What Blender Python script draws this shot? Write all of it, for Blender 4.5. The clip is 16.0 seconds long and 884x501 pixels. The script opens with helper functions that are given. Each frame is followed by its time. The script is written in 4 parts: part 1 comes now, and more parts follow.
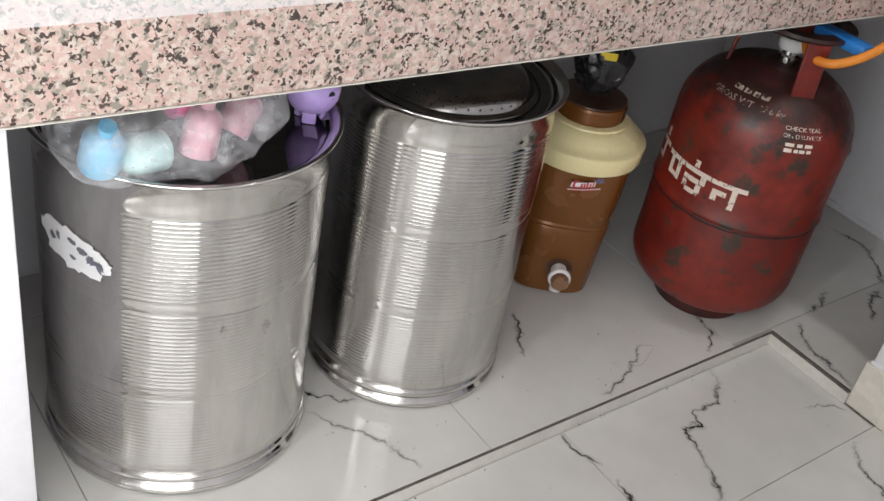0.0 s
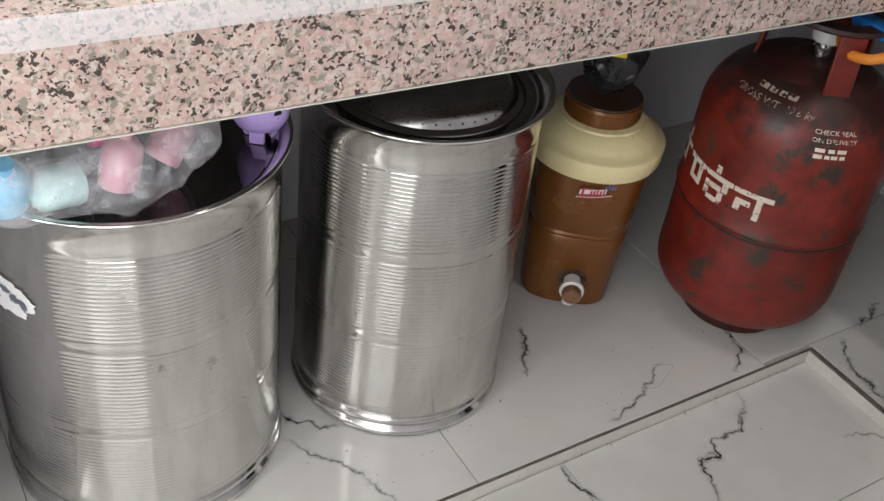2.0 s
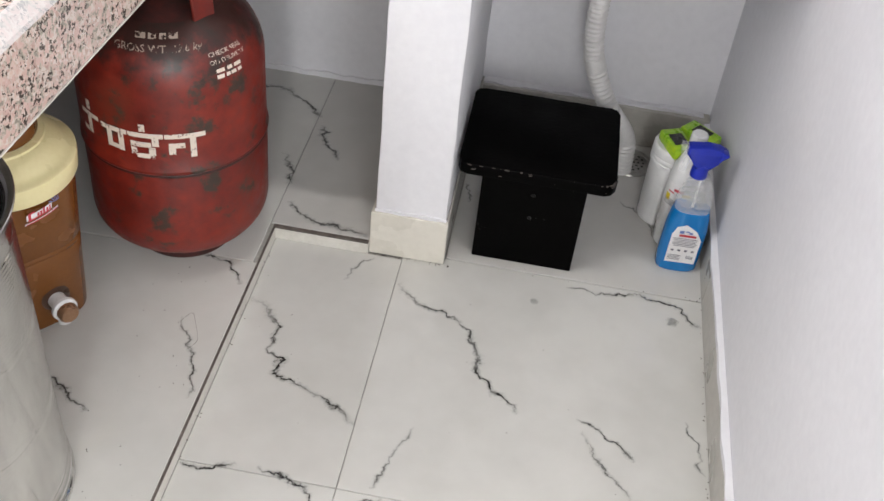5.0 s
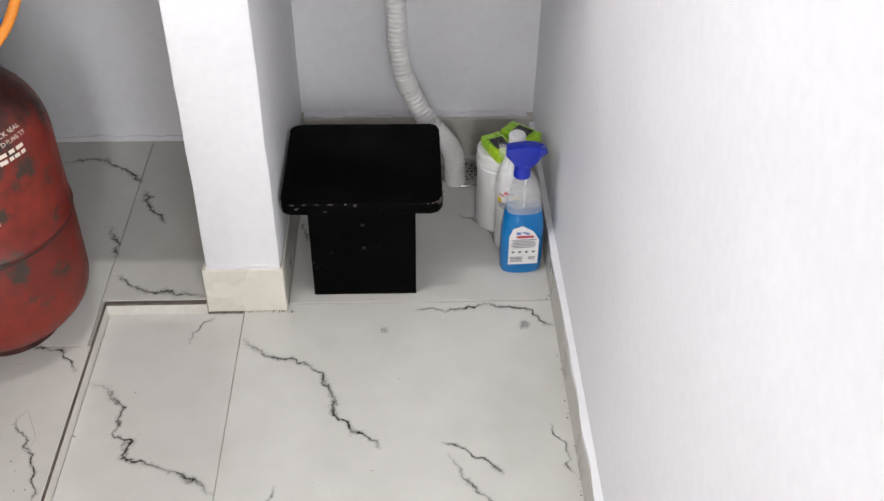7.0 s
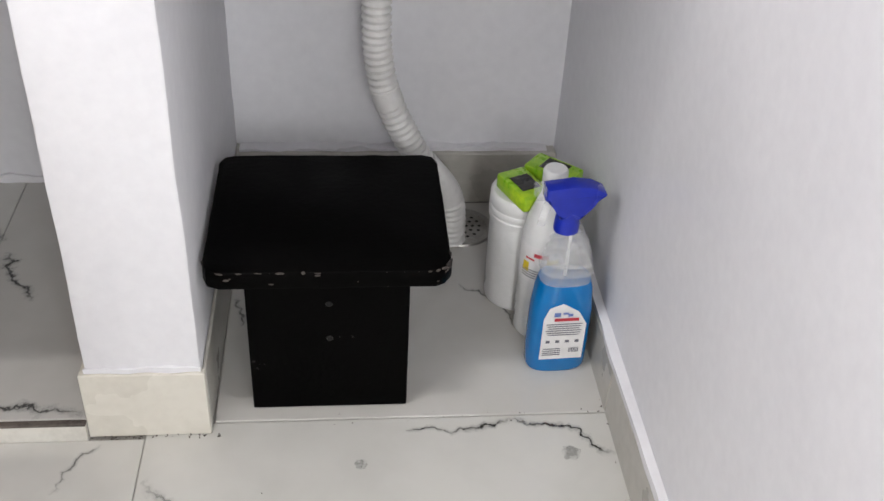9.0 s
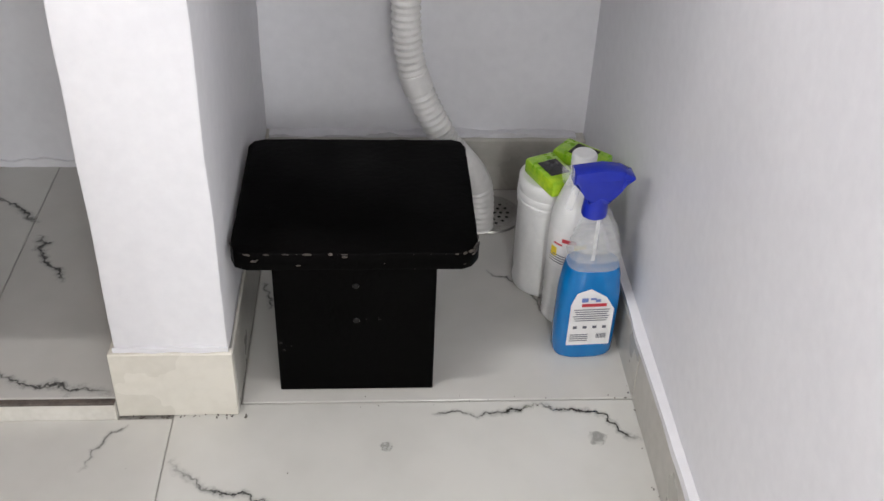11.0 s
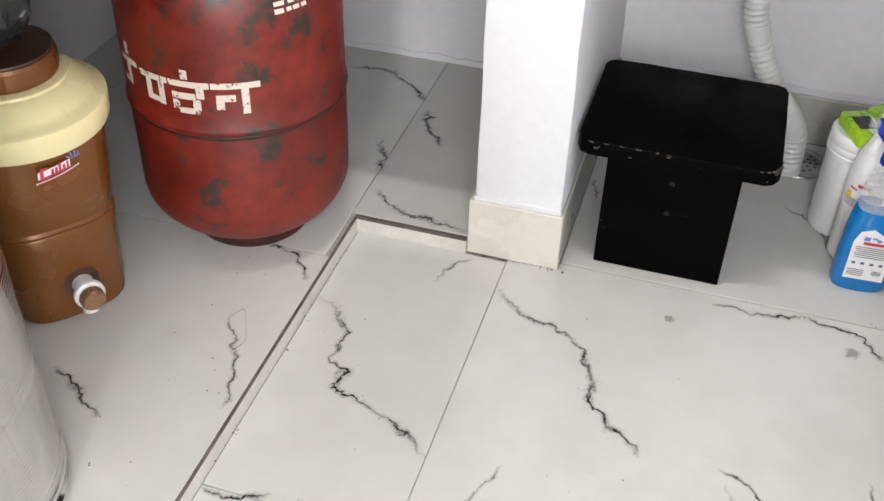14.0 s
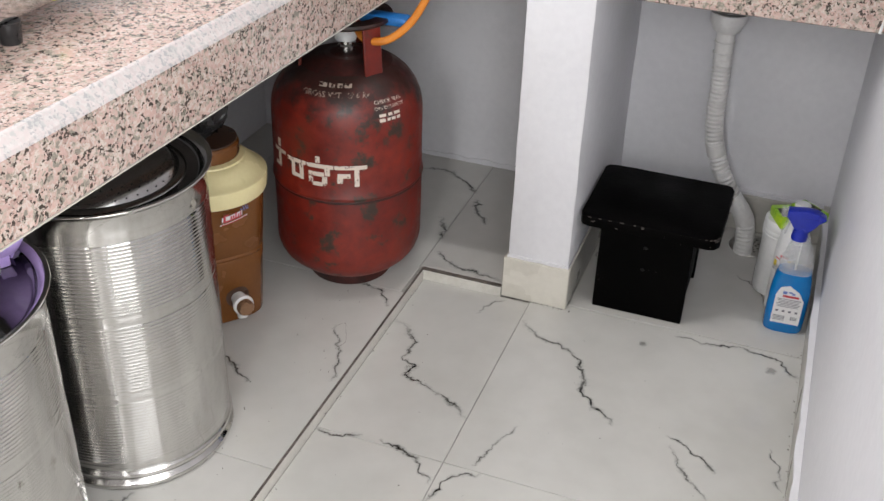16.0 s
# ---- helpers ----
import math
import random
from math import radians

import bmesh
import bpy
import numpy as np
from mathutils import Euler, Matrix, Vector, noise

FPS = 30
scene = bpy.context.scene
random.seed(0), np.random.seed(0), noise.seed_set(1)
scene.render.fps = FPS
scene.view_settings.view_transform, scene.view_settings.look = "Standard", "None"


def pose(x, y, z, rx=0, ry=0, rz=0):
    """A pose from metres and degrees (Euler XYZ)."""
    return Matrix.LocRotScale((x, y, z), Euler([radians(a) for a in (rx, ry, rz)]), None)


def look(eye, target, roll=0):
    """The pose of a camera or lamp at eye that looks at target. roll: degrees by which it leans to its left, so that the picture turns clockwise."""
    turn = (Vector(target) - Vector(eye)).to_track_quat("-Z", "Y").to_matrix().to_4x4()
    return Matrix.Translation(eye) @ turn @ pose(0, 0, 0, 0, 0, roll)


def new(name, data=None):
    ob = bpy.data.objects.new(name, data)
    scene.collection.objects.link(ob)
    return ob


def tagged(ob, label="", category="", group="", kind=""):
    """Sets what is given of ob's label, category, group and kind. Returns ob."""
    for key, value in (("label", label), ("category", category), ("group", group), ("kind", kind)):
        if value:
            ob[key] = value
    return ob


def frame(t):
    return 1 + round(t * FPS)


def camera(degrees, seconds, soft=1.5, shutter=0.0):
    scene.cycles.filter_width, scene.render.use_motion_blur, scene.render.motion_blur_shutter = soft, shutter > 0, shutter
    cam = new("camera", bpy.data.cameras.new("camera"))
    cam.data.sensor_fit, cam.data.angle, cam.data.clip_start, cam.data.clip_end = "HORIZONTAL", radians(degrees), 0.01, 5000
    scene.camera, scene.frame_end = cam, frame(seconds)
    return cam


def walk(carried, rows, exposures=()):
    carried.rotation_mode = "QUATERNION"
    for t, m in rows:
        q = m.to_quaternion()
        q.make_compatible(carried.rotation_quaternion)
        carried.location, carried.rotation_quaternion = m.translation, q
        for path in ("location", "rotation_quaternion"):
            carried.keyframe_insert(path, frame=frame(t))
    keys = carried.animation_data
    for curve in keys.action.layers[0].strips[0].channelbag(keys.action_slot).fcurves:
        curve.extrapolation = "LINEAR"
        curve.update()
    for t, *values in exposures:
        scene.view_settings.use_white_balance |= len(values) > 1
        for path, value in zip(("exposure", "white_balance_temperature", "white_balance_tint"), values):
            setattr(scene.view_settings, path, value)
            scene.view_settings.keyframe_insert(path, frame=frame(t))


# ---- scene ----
cam = camera(46.3, 16.0)
PATH = [
    (0, (0.799, -1.607, 1.196), (-0.428, -0.503, 0.066), 11.5),
    (0.5, (0.759, -1.509, 1.205), (-0.454, -0.439, 0.028), 11.0),
    (1, (0.759, -1.427, 1.2), (-0.47, -0.408, -0.005), 9.6),
    (1.5, (0.758, -1.384, 1.215), (-0.5, -0.422, -0.006), 8.3),
    (2, (0.768, -1.376, 1.22), (-0.521, -0.453, 0.001), 7.9),
    (2.5, (0.75, -1.364, 1.229), (-0.537, -0.446, 0.004), 8.5),
    (3, (0.691, -1.38, 1.257), (-0.502, -0.375, 0.005), 9.4),
    (3.5, (0.565, -1.441, 1.292), (-0.423, -0.27, 0.006), 9.3),
    (4, (0.459, -1.498, 1.302), (-0.201, -0.116, 0.014), 9.0),
    (4.5, (0.446, -1.494, 1.333), (0.096, -0.028, 0.018), 7.3),
    (5, (0.464, -1.49, 1.351), (0.342, 0.007, 0.03), 6.75),
    (5.2, (0.472, -1.497, 1.361), (0.423, 0.0, 0.036), 5.6),
    (7.3, (0.589, -1.416, 1.334), (0.649, 0.13, 0.067), 0.6),
    (7.5, (0.576, -1.342, 1.284), (0.642, 0.209, 0.023), 1.1),
    (8, (0.546, -1.117, 1.12), (0.64, 0.451, -0.118), 1.7),
    (8.5, (0.523, -0.935, 0.967), (0.684, 0.663, -0.225), 2.9),
    (8.7, (0.518, -0.924, 0.959), (0.702, 0.681, -0.22), 3.2),
    (10.8, (0.522, -0.934, 0.945), (0.68, 0.675, -0.232), 2.6),
    (11, (0.523, -0.934, 0.944), (0.647, 0.673, -0.241), 2.4),
    (11.5, (0.535, -0.928, 0.942), (0.556, 0.666, -0.265), 1.7),
    (12, (0.524, -0.929, 0.946), (0.402, 0.647, -0.279), 0.4),
    (12.5, (0.517, -0.943, 0.949), (0.22, 0.575, -0.319), -1.0),
    (13, (0.504, -1.018, 0.958), (0.113, 0.473, -0.317), -1.0),
    (13.5, (0.526, -1.169, 0.982), (0.096, 0.308, -0.295), -0.14),
    (14, (0.523, -1.26, 1.039), (0.089, 0.24, -0.208), 1.62),
    (14.5, (0.55, -1.34, 1.089), (0.072, 0.192, -0.101), 2.2),
    (15, (0.596, -1.446, 1.09), (0.086, 0.107, -0.064), 2.45),
    (15.5, (0.641, -1.592, 1.152), (0.083, -0.009, 0.067), 2.0),
    (16, (0.717, -1.862, 1.301), (0.147, -0.258, 0.252), 1.9),
]
EXPOSURES = [(0.0, -0.50), (0.5, -0.36), (1.0, -0.56), (2.0, -0.66), (2.5, -0.56), (3.0, -0.18), (3.5, 0.03), (4.2, 0.06), (5.0, -0.10), (7.5, 0.0), (8.5, -0.02), (11.0, -0.02), (12.5, 0.22), (13.5, 0.36), (14.5, 0.12), (15.5, -0.04), (16.0, -0.36)]
walk(cam, [(t, look(eye, target, roll)) for t, eye, target, roll in PATH], EXPOSURES)

# ---- light ----
world = bpy.data.worlds.new("world")
scene.world = world
world.use_nodes = True
wn = world.node_tree.nodes
sky = wn.new("ShaderNodeTexSky")
sky.sky_type, sky.sun_disc = "NISHITA", False
sky.sun_elevation, sky.sun_rotation = radians(40), radians(200)
wn["Background"].inputs["Strength"].default_value = 0.1
world.node_tree.links.new(sky.outputs[0], wn["Background"].inputs["Color"])


def area_lamp(name, m, sx, sy, watts, colour):
    lamp = bpy.data.lights.new(name, "AREA")
    lamp.shape, lamp.size, lamp.size_y, lamp.energy, lamp.color = "RECTANGLE", sx, sy, watts, colour
    ob = new(name, lamp)
    ob.matrix_world = m
    return ob


area_lamp("doorway_daylight", look((0.93, -1.94, 1.05), (-0.5, -1.80, 0.75)), 1.02, 1.95, 38, (1.0, 0.995, 0.98))
area_lamp("rear_window_daylight", look((0.66, -3.32, 1.80), (0.10, 0, 0.55)), 0.30, 0.95, 34, (1.0, 0.995, 0.985))
area_lamp("side_window_daylight", look((-0.72, -0.95, 1.62), (0.87, -0.55, 0.65)), 0.95, 0.72, 17, (1.0, 0.997, 0.985))
# unseen ceiling lamp, added where the niche floor's shadow edge points
area_lamp("unseen_ceiling_lamp_light", look((0.18, -0.27, 2.69), (0.18, -0.27, 0), 0), 0.40, 0.06, 14, (1.0, 0.98, 0.95))


# ---- materials ----
def material(name):
    m = bpy.data.materials.new(name)
    m.use_nodes = True
    return m, m.node_tree.nodes, m.node_tree.links, m.node_tree.nodes["Principled BSDF"]


def ramp(nodes, stops, mode="LINEAR"):
    r = nodes.new("ShaderNodeValToRGB")
    r.color_ramp.interpolation = mode
    while len(r.color_ramp.elements) < len(stops):
        r.color_ramp.elements.new(0.5)
    for e, (p, c) in zip(r.color_ramp.elements, stops):
        e.position, e.color = p, (*c, 1) if len(c) == 3 else c
    return r


def noise_tex(nodes, links, scale, detail=4, rough=0.55, coord="Object", stretch=None):
    tc = nodes.new("ShaderNodeTexCoord")
    n = nodes.new("ShaderNodeTexNoise")
    n.inputs["Scale"].default_value, n.inputs["Detail"].default_value, n.inputs["Roughness"].default_value = scale, detail, rough
    if stretch:
        mp = nodes.new("ShaderNodeMapping")
        mp.inputs["Scale"].default_value = stretch
        links.new(tc.outputs[coord], mp.inputs[0])
        links.new(mp.outputs[0], n.inputs["Vector"])
    else:
        links.new(tc.outputs[coord], n.inputs["Vector"])
    return n


def add_bump(nodes, links, bsdf, height, strength, distance):
    b = nodes.new("ShaderNodeBump")
    b.inputs["Strength"].default_value, b.inputs["Distance"].default_value = strength, distance
    links.new(height, b.inputs["Height"])
    links.new(b.outputs[0], bsdf.inputs["Normal"])
    return b


def mottled(name, dark, light, rough=(0.4, 0.6), scale=8, fine=90, metal=0.0, bump=0.15, dist=0.002, coat=0.0):
    """A surface that varies at two scales in colour, gloss and relief."""
    m, nodes, links, bsdf = material(name)
    a, b = noise_tex(nodes, links, scale), noise_tex(nodes, links, fine, 3)
    mix = nodes.new("ShaderNodeMix")
    mix.inputs[0].default_value = 0.35
    links.new(a.outputs["Fac"], mix.inputs[2])
    links.new(b.outputs["Fac"], mix.inputs[3])
    c = ramp(nodes, [(0.36, dark), (0.64, light)])
    links.new(mix.outputs[0], c.inputs[0])
    links.new(c.outputs[0], bsdf.inputs["Base Color"])
    r = nodes.new("ShaderNodeMapRange")
    r.inputs["From Min"].default_value, r.inputs["From Max"].default_value = 0.35, 0.65
    r.inputs["To Min"].default_value, r.inputs["To Max"].default_value = rough
    links.new(a.outputs["Fac"], r.inputs["Value"])
    links.new(r.outputs[0], bsdf.inputs["Roughness"])
    bsdf.inputs["Metallic"].default_value, bsdf.inputs["Coat Weight"].default_value = metal, coat
    if bump:
        add_bump(nodes, links, bsdf, b.outputs["Fac"], bump, dist)
    return m


WALL = mottled("white_wall_paint", (0.695, 0.690, 0.720), (0.765, 0.760, 0.788), (0.45, 0.6), 3, 60, bump=0.10, dist=0.002)
# for the unseen rear wall and ceiling; kept dull to cut bounce light
UNSEEN_CREAM = mottled("unseen_room_cream", (0.28, 0.26, 0.225), (0.36, 0.335, 0.295), (0.5, 0.7), 3, 60, bump=0.3, dist=0.002)
TILE = mottled("marble_tile", (0.525, 0.52, 0.495), (0.605, 0.60, 0.575), (0.10, 0.17), 2.2, 14, bump=0.0)
def tint_by_piece(m, low, high):
    """Each piece a little lighter or darker than the next."""
    nodes, links = m.node_tree.nodes, m.node_tree.links
    bsdf = nodes["Principled BSDF"]
    src = bsdf.inputs["Base Color"].links[0].from_socket
    info, r, mul = nodes.new("ShaderNodeObjectInfo"), ramp(nodes, [(0, low), (1, high)]), nodes.new("ShaderNodeMix")
    links.new(info.outputs["Random"], r.inputs[0])
    mul.data_type, mul.blend_type = "RGBA", "MULTIPLY"
    mul.inputs[0].default_value = 1
    links.new(src, mul.inputs[6])
    links.new(r.outputs[0], mul.inputs[7])
    links.new(mul.outputs[2], bsdf.inputs["Base Color"])


tint_by_piece(TILE, (0.90, 0.885, 0.88), (1.0, 1.0, 0.99))
SKIRT = mottled("skirting_tile", (0.60, 0.57, 0.50), (0.70, 0.67, 0.60), (0.2, 0.3), 5, 60, bump=0.05)
SKIRT_GREY = mottled("grey_skirting_tile", (0.40, 0.385, 0.35), (0.52, 0.50, 0.46), (0.25, 0.4), 7, 60, bump=0.05)
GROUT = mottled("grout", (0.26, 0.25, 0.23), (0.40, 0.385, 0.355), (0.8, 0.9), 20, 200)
EDGE = mottled("raw_tile_edge", (0.05, 0.040, 0.034), (0.15, 0.125, 0.11), (0.6, 0.8), 30, 200)
RISER = mottled("riser_cement", (0.56, 0.54, 0.49), (0.68, 0.66, 0.61), (0.5, 0.7), 12, 120)
BLACK_PAINT = mottled("black_paint", (0.0008, 0.0008, 0.0008), (0.0022, 0.002, 0.002), (0.38, 0.6), 9, 120, bump=0.25)
BLACK_PAINT.node_tree.nodes["Principled BSDF"].inputs["Specular IOR Level"].default_value = 0.03
def add_scuffs(m, scale, low, high, colour):
    """Small worn or dusty specks over the paint."""
    nodes, links = m.node_tree.nodes, m.node_tree.links
    bsdf = nodes["Principled BSDF"]
    src = bsdf.inputs["Base Color"].links[0].from_socket
    a, b = noise_tex(nodes, links, scale, 5, 0.7), noise_tex(nodes, links, scale / 9, 3, 0.6)
    mul = nodes.new("ShaderNodeMath")
    mul.operation = "MULTIPLY"
    links.new(a.outputs["Fac"], mul.inputs[0])
    links.new(b.outputs["Fac"], mul.inputs[1])
    r, mix = ramp(nodes, [(low, (0, 0, 0)), (high, (1, 1, 1))]), nodes.new("ShaderNodeMix")
    links.new(mul.outputs[0], r.inputs[0])
    mix.data_type = "RGBA"
    mix.inputs[7].default_value = (*colour, 1)
    links.new(r.outputs[0], mix.inputs[0])
    links.new(src, mix.inputs[6])
    links.new(mix.outputs[2], bsdf.inputs["Base Color"])


add_scuffs(BLACK_PAINT, 120, 0.42, 0.48, (0.05, 0.047, 0.045))
RAW_WOOD = mottled("worn_wood_edge", (0.010, 0.008, 0.007), (0.075, 0.060, 0.052), (0.55, 0.75), 45, 220)
SCREW = mottled("dull_screw", (0.006, 0.006, 0.006), (0.018, 0.018, 0.018), (0.4, 0.5), 60, 300, metal=0.6)
BROWN = mottled("brown_plastic", (0.165, 0.060, 0.013), (0.21, 0.078, 0.018), (0.20, 0.30), 5, 150, metal=0.25, bump=0.04)
CREAM = mottled("cream_plastic", (0.82, 0.715, 0.38), (0.88, 0.785, 0.46), (0.25, 0.35), 5, 140, bump=0.03)
DARK_BROWN = mottled("dark_brown_plastic", (0.045, 0.02, 0.012), (0.075, 0.035, 0.02), (0.25, 0.35), 6, 120, bump=0.03)
BLACK_PLASTIC = mottled("black_plastic", (0.01, 0.01, 0.011), (0.03, 0.03, 0.032), (0.2, 0.4), 12, 120)
WHITE_PLASTIC = mottled("white_plastic", (0.72, 0.72, 0.72), (0.80, 0.80, 0.80), (0.25, 0.35), 5, 100, bump=0.02)
PVC = mottled("white_pvc", (0.62, 0.61, 0.60), (0.74, 0.73, 0.72), (0.35, 0.5), 8, 120, bump=0.05)
BLUE_PLASTIC = mottled("blue_plastic", (0.008, 0.022, 0.36), (0.014, 0.035, 0.47), (0.25, 0.35), 6, 120, bump=0.02)
REG_BLUE = mottled("regulator_blue", (0.01, 0.13, 0.42), (0.02, 0.19, 0.55), (0.3, 0.4), 8, 120, bump=0.03)
ORANGE = mottled("orange_rubber", (0.55, 0.16, 0.012), (0.68, 0.23, 0.02), (0.4, 0.55), 12, 160, bump=0.08)
PURPLE = mottled("purple_plastic", (0.50, 0.35, 0.78), (0.60, 0.45, 0.86), (0.3, 0.4), 6, 120, bump=0.03)
PINK = mottled("pink_plastic", (0.72, 0.10, 0.32), (0.82, 0.18, 0.42), (0.3, 0.4), 6, 120, bump=0.03)
PALE_PINK = mottled("pale_pink_plastic", (0.68, 0.34, 0.42), (0.78, 0.45, 0.52), (0.3, 0.4), 6, 120, bump=0.03)
SKY_BLUE = mottled("sky_blue_plastic", (0.14, 0.42, 0.66), (0.28, 0.58, 0.76), (0.3, 0.4), 12, 120, bump=0.03)
AQUA = mottled("aqua_plastic", (0.42, 0.66, 0.66), (0.56, 0.76, 0.74), (0.3, 0.4), 12, 120, bump=0.03)
LIME = mottled("lime_wrapper", (0.20, 0.48, 0.02), (0.48, 0.68, 0.03), (0.25, 0.4), 30, 120, bump=0.1)
YELLOW = mottled("yellow_sticker", (0.70, 0.50, 0.02), (0.80, 0.62, 0.04), (0.4, 0.5), 30, 120)
PAPER = mottled("label_paper", (0.76, 0.75, 0.75), (0.83, 0.82, 0.83), (0.35, 0.45), 20, 160, bump=0.03)
INK = mottled("grey_ink", (0.10, 0.10, 0.13), (0.16, 0.16, 0.20), (0.4, 0.5), 50, 200, bump=0)
RED_INK = mottled("red_ink", (0.48, 0.03, 0.05), (0.58, 0.06, 0.08), (0.35, 0.45), 50, 200, bump=0)
BLUE_INK = mottled("blue_ink", (0.10, 0.16, 0.42), (0.18, 0.26, 0.55), (0.35, 0.45), 50, 200, bump=0)
DRAIN_STEEL = mottled("drain_steel", (0.26, 0.25, 0.23), (0.42, 0.41, 0.39), (0.3, 0.5), 30, 200, metal=0.9)
BRASS = mottled("brass_knob", (0.26, 0.14, 0.08), (0.36, 0.21, 0.12), (0.25, 0.4), 30, 200, metal=0.5)
GREY_FILM = mottled("grey_plastic_film", (0.22, 0.225, 0.23), (0.48, 0.485, 0.49), (0.12, 0.25), 18, 90, bump=0.2)
DARK_HOLE = mottled("dark_gap", (0.004, 0.004, 0.004), (0.008, 0.008, 0.008), (0.8, 0.9), 30, 200)


def make_steel(name, base, rough):
    """Rolled steel with finger smudges, dull patches and fine hairlines."""
    m, nodes, links, bsdf = material(name)
    smudge = noise_tex(nodes, links, 9, 6, 0.65)
    streak = noise_tex(nodes, links, 16, 5, 0.6, stretch=(1, 1, 0.25))
    spots = noise_tex(nodes, links, 20, 6, 0.75, stretch=(1, 1, 0.6))
    scratch = noise_tex(nodes, links, 30, 3, 0.5, stretch=(1, 1, 12))
    c = ramp(nodes, [(0.30, [0.70 * v for v in base]), (0.62, base)])
    links.new(streak.outputs["Fac"], c.inputs[0])
    d = ramp(nodes, [(0.64, (1, 1, 1)), (0.74, (0.52, 0.50, 0.48))])
    links.new(spots.outputs["Fac"], d.inputs[0])
    mul = nodes.new("ShaderNodeMix")
    mul.data_type, mul.blend_type = "RGBA", "MULTIPLY"
    mul.inputs[0].default_value = 1
    links.new(c.outputs[0], mul.inputs[6])
    links.new(d.outputs[0], mul.inputs[7])
    links.new(mul.outputs[2], bsdf.inputs["Base Color"])
    r = nodes.new("ShaderNodeMapRange")
    r.inputs["From Min"].default_value, r.inputs["From Max"].default_value = 0.34, 0.72
    r.inputs["To Min"].default_value, r.inputs["To Max"].default_value = rough
    links.new(smudge.outputs["Fac"], r.inputs["Value"])
    links.new(r.outputs[0], bsdf.inputs["Roughness"])
    bsdf.inputs["Metallic"].default_value = 1.0
    add_bump(nodes, links, bsdf, scratch.outputs["Fac"], 0.06, 0.001)
    return m


STEEL = make_steel("stainless_steel", (0.72, 0.705, 0.685), (0.06, 0.20))
# strainer lies in shade under the worktop; its base colour is darkened for that
SHADED_STEEL = make_steel("shade_dark_strainer_steel", (0.32, 0.31, 0.305), (0.12, 0.26))
# base colour lowered to imitate the dim reflection of the worktop underside
STEEL_LID = make_steel("dim_reflection_steel", (0.30, 0.29, 0.29), (0.03, 0.10))


def make_granite(name="pink_granite", bare=0.0, rough=0.16):
    m, nodes, links, bsdf = material(name)
    tc = nodes.new("ShaderNodeTexCoord")
    warp = nodes.new("ShaderNodeTexNoise")
    warp.inputs["Scale"].default_value, warp.inputs["Detail"].default_value = 130, 4
    links.new(tc.outputs["Object"], warp.inputs["Vector"])
    add = nodes.new("ShaderNodeVectorMath")
    add.operation = "MULTIPLY_ADD"
    add.inputs[1].default_value = (0.011, 0.011, 0.011)
    links.new(warp.outputs["Color"], add.inputs[0])
    links.new(tc.outputs["Object"], add.inputs[2])
    def field(scale, detail, rough):
        n = nodes.new("ShaderNodeTexNoise")
        n.inputs["Scale"].default_value, n.inputs["Detail"].default_value, n.inputs["Roughness"].default_value = scale, detail, rough
        links.new(add.outputs[0], n.inputs["Vector"])
        return n
    def grains(scale):
        v = nodes.new("ShaderNodeTexVoronoi")
        v.inputs["Scale"].default_value = scale
        links.new(add.outputs[0], v.inputs["Vector"])
        sep = nodes.new("ShaderNodeSeparateColor")
        links.new(v.outputs["Color"], sep.inputs[0])
        return sep
    tone, fleck, cluster = grains(150), grains(270), field(78, 3, 0.5)
    blend = nodes.new("ShaderNodeMath")
    blend.operation = "MULTIPLY_ADD"
    blend.inputs[1].default_value = 0.42
    links.new(tone.outputs[0], blend.inputs[0])
    links.new(field(75, 5, 0.6).outputs["Fac"], blend.inputs[2])
    base = ramp(nodes, [(0.50, (0.27, 0.245, 0.205)), (0.57, (0.49, 0.42, 0.36)), (0.66, (0.53, 0.355, 0.315)), (0.76, (0.57, 0.425, 0.375)), (0.86, (0.60, 0.53, 0.475)), (0.95, (0.42, 0.285, 0.25))])
    links.new(blend.outputs[0], base.inputs[0])
    speck = nodes.new("ShaderNodeMath")
    speck.operation = "MULTIPLY_ADD"
    speck.inputs[1].default_value = 0.62
    links.new(fleck.outputs[1], speck.inputs[0])
    links.new(cluster.outputs["Fac"], speck.inputs[2])
    dark = ramp(nodes, [(0.955, (0, 0, 0)), (0.985, (0.62, 0.62, 0.62)), (1.0, (0.95, 0.95, 0.95))])
    scaled = nodes.new("ShaderNodeMath")
    scaled.operation = "MULTIPLY"
    scaled.inputs[1].default_value = 0.95
    links.new(speck.outputs[0], scaled.inputs[0])
    links.new(scaled.outputs[0], dark.inputs[0])
    mix = nodes.new("ShaderNodeMix")
    mix.data_type = "RGBA"
    mix.inputs[7].default_value = (0.048, 0.038, 0.032, 1)
    links.new(dark.outputs[0], mix.inputs[0])
    links.new(base.outputs[0], mix.inputs[6])
    big = noise_tex(nodes, links, 14, 3)
    tint = ramp(nodes, [(0.35, (0.86, 0.85, 0.85)), (0.65, (1.0, 1.0, 1.0))])
    links.new(big.outputs["Fac"], tint.inputs[0])
    mul = nodes.new("ShaderNodeMix")
    mul.data_type, mul.blend_type = "RGBA", "MULTIPLY"
    mul.inputs[0].default_value = 1
    links.new(mix.outputs[2], mul.inputs[6])
    links.new(tint.outputs[0], mul.inputs[7])
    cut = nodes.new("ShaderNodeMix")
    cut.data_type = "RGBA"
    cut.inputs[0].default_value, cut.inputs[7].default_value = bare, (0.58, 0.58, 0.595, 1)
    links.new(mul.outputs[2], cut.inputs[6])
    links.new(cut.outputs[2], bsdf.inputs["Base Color"])
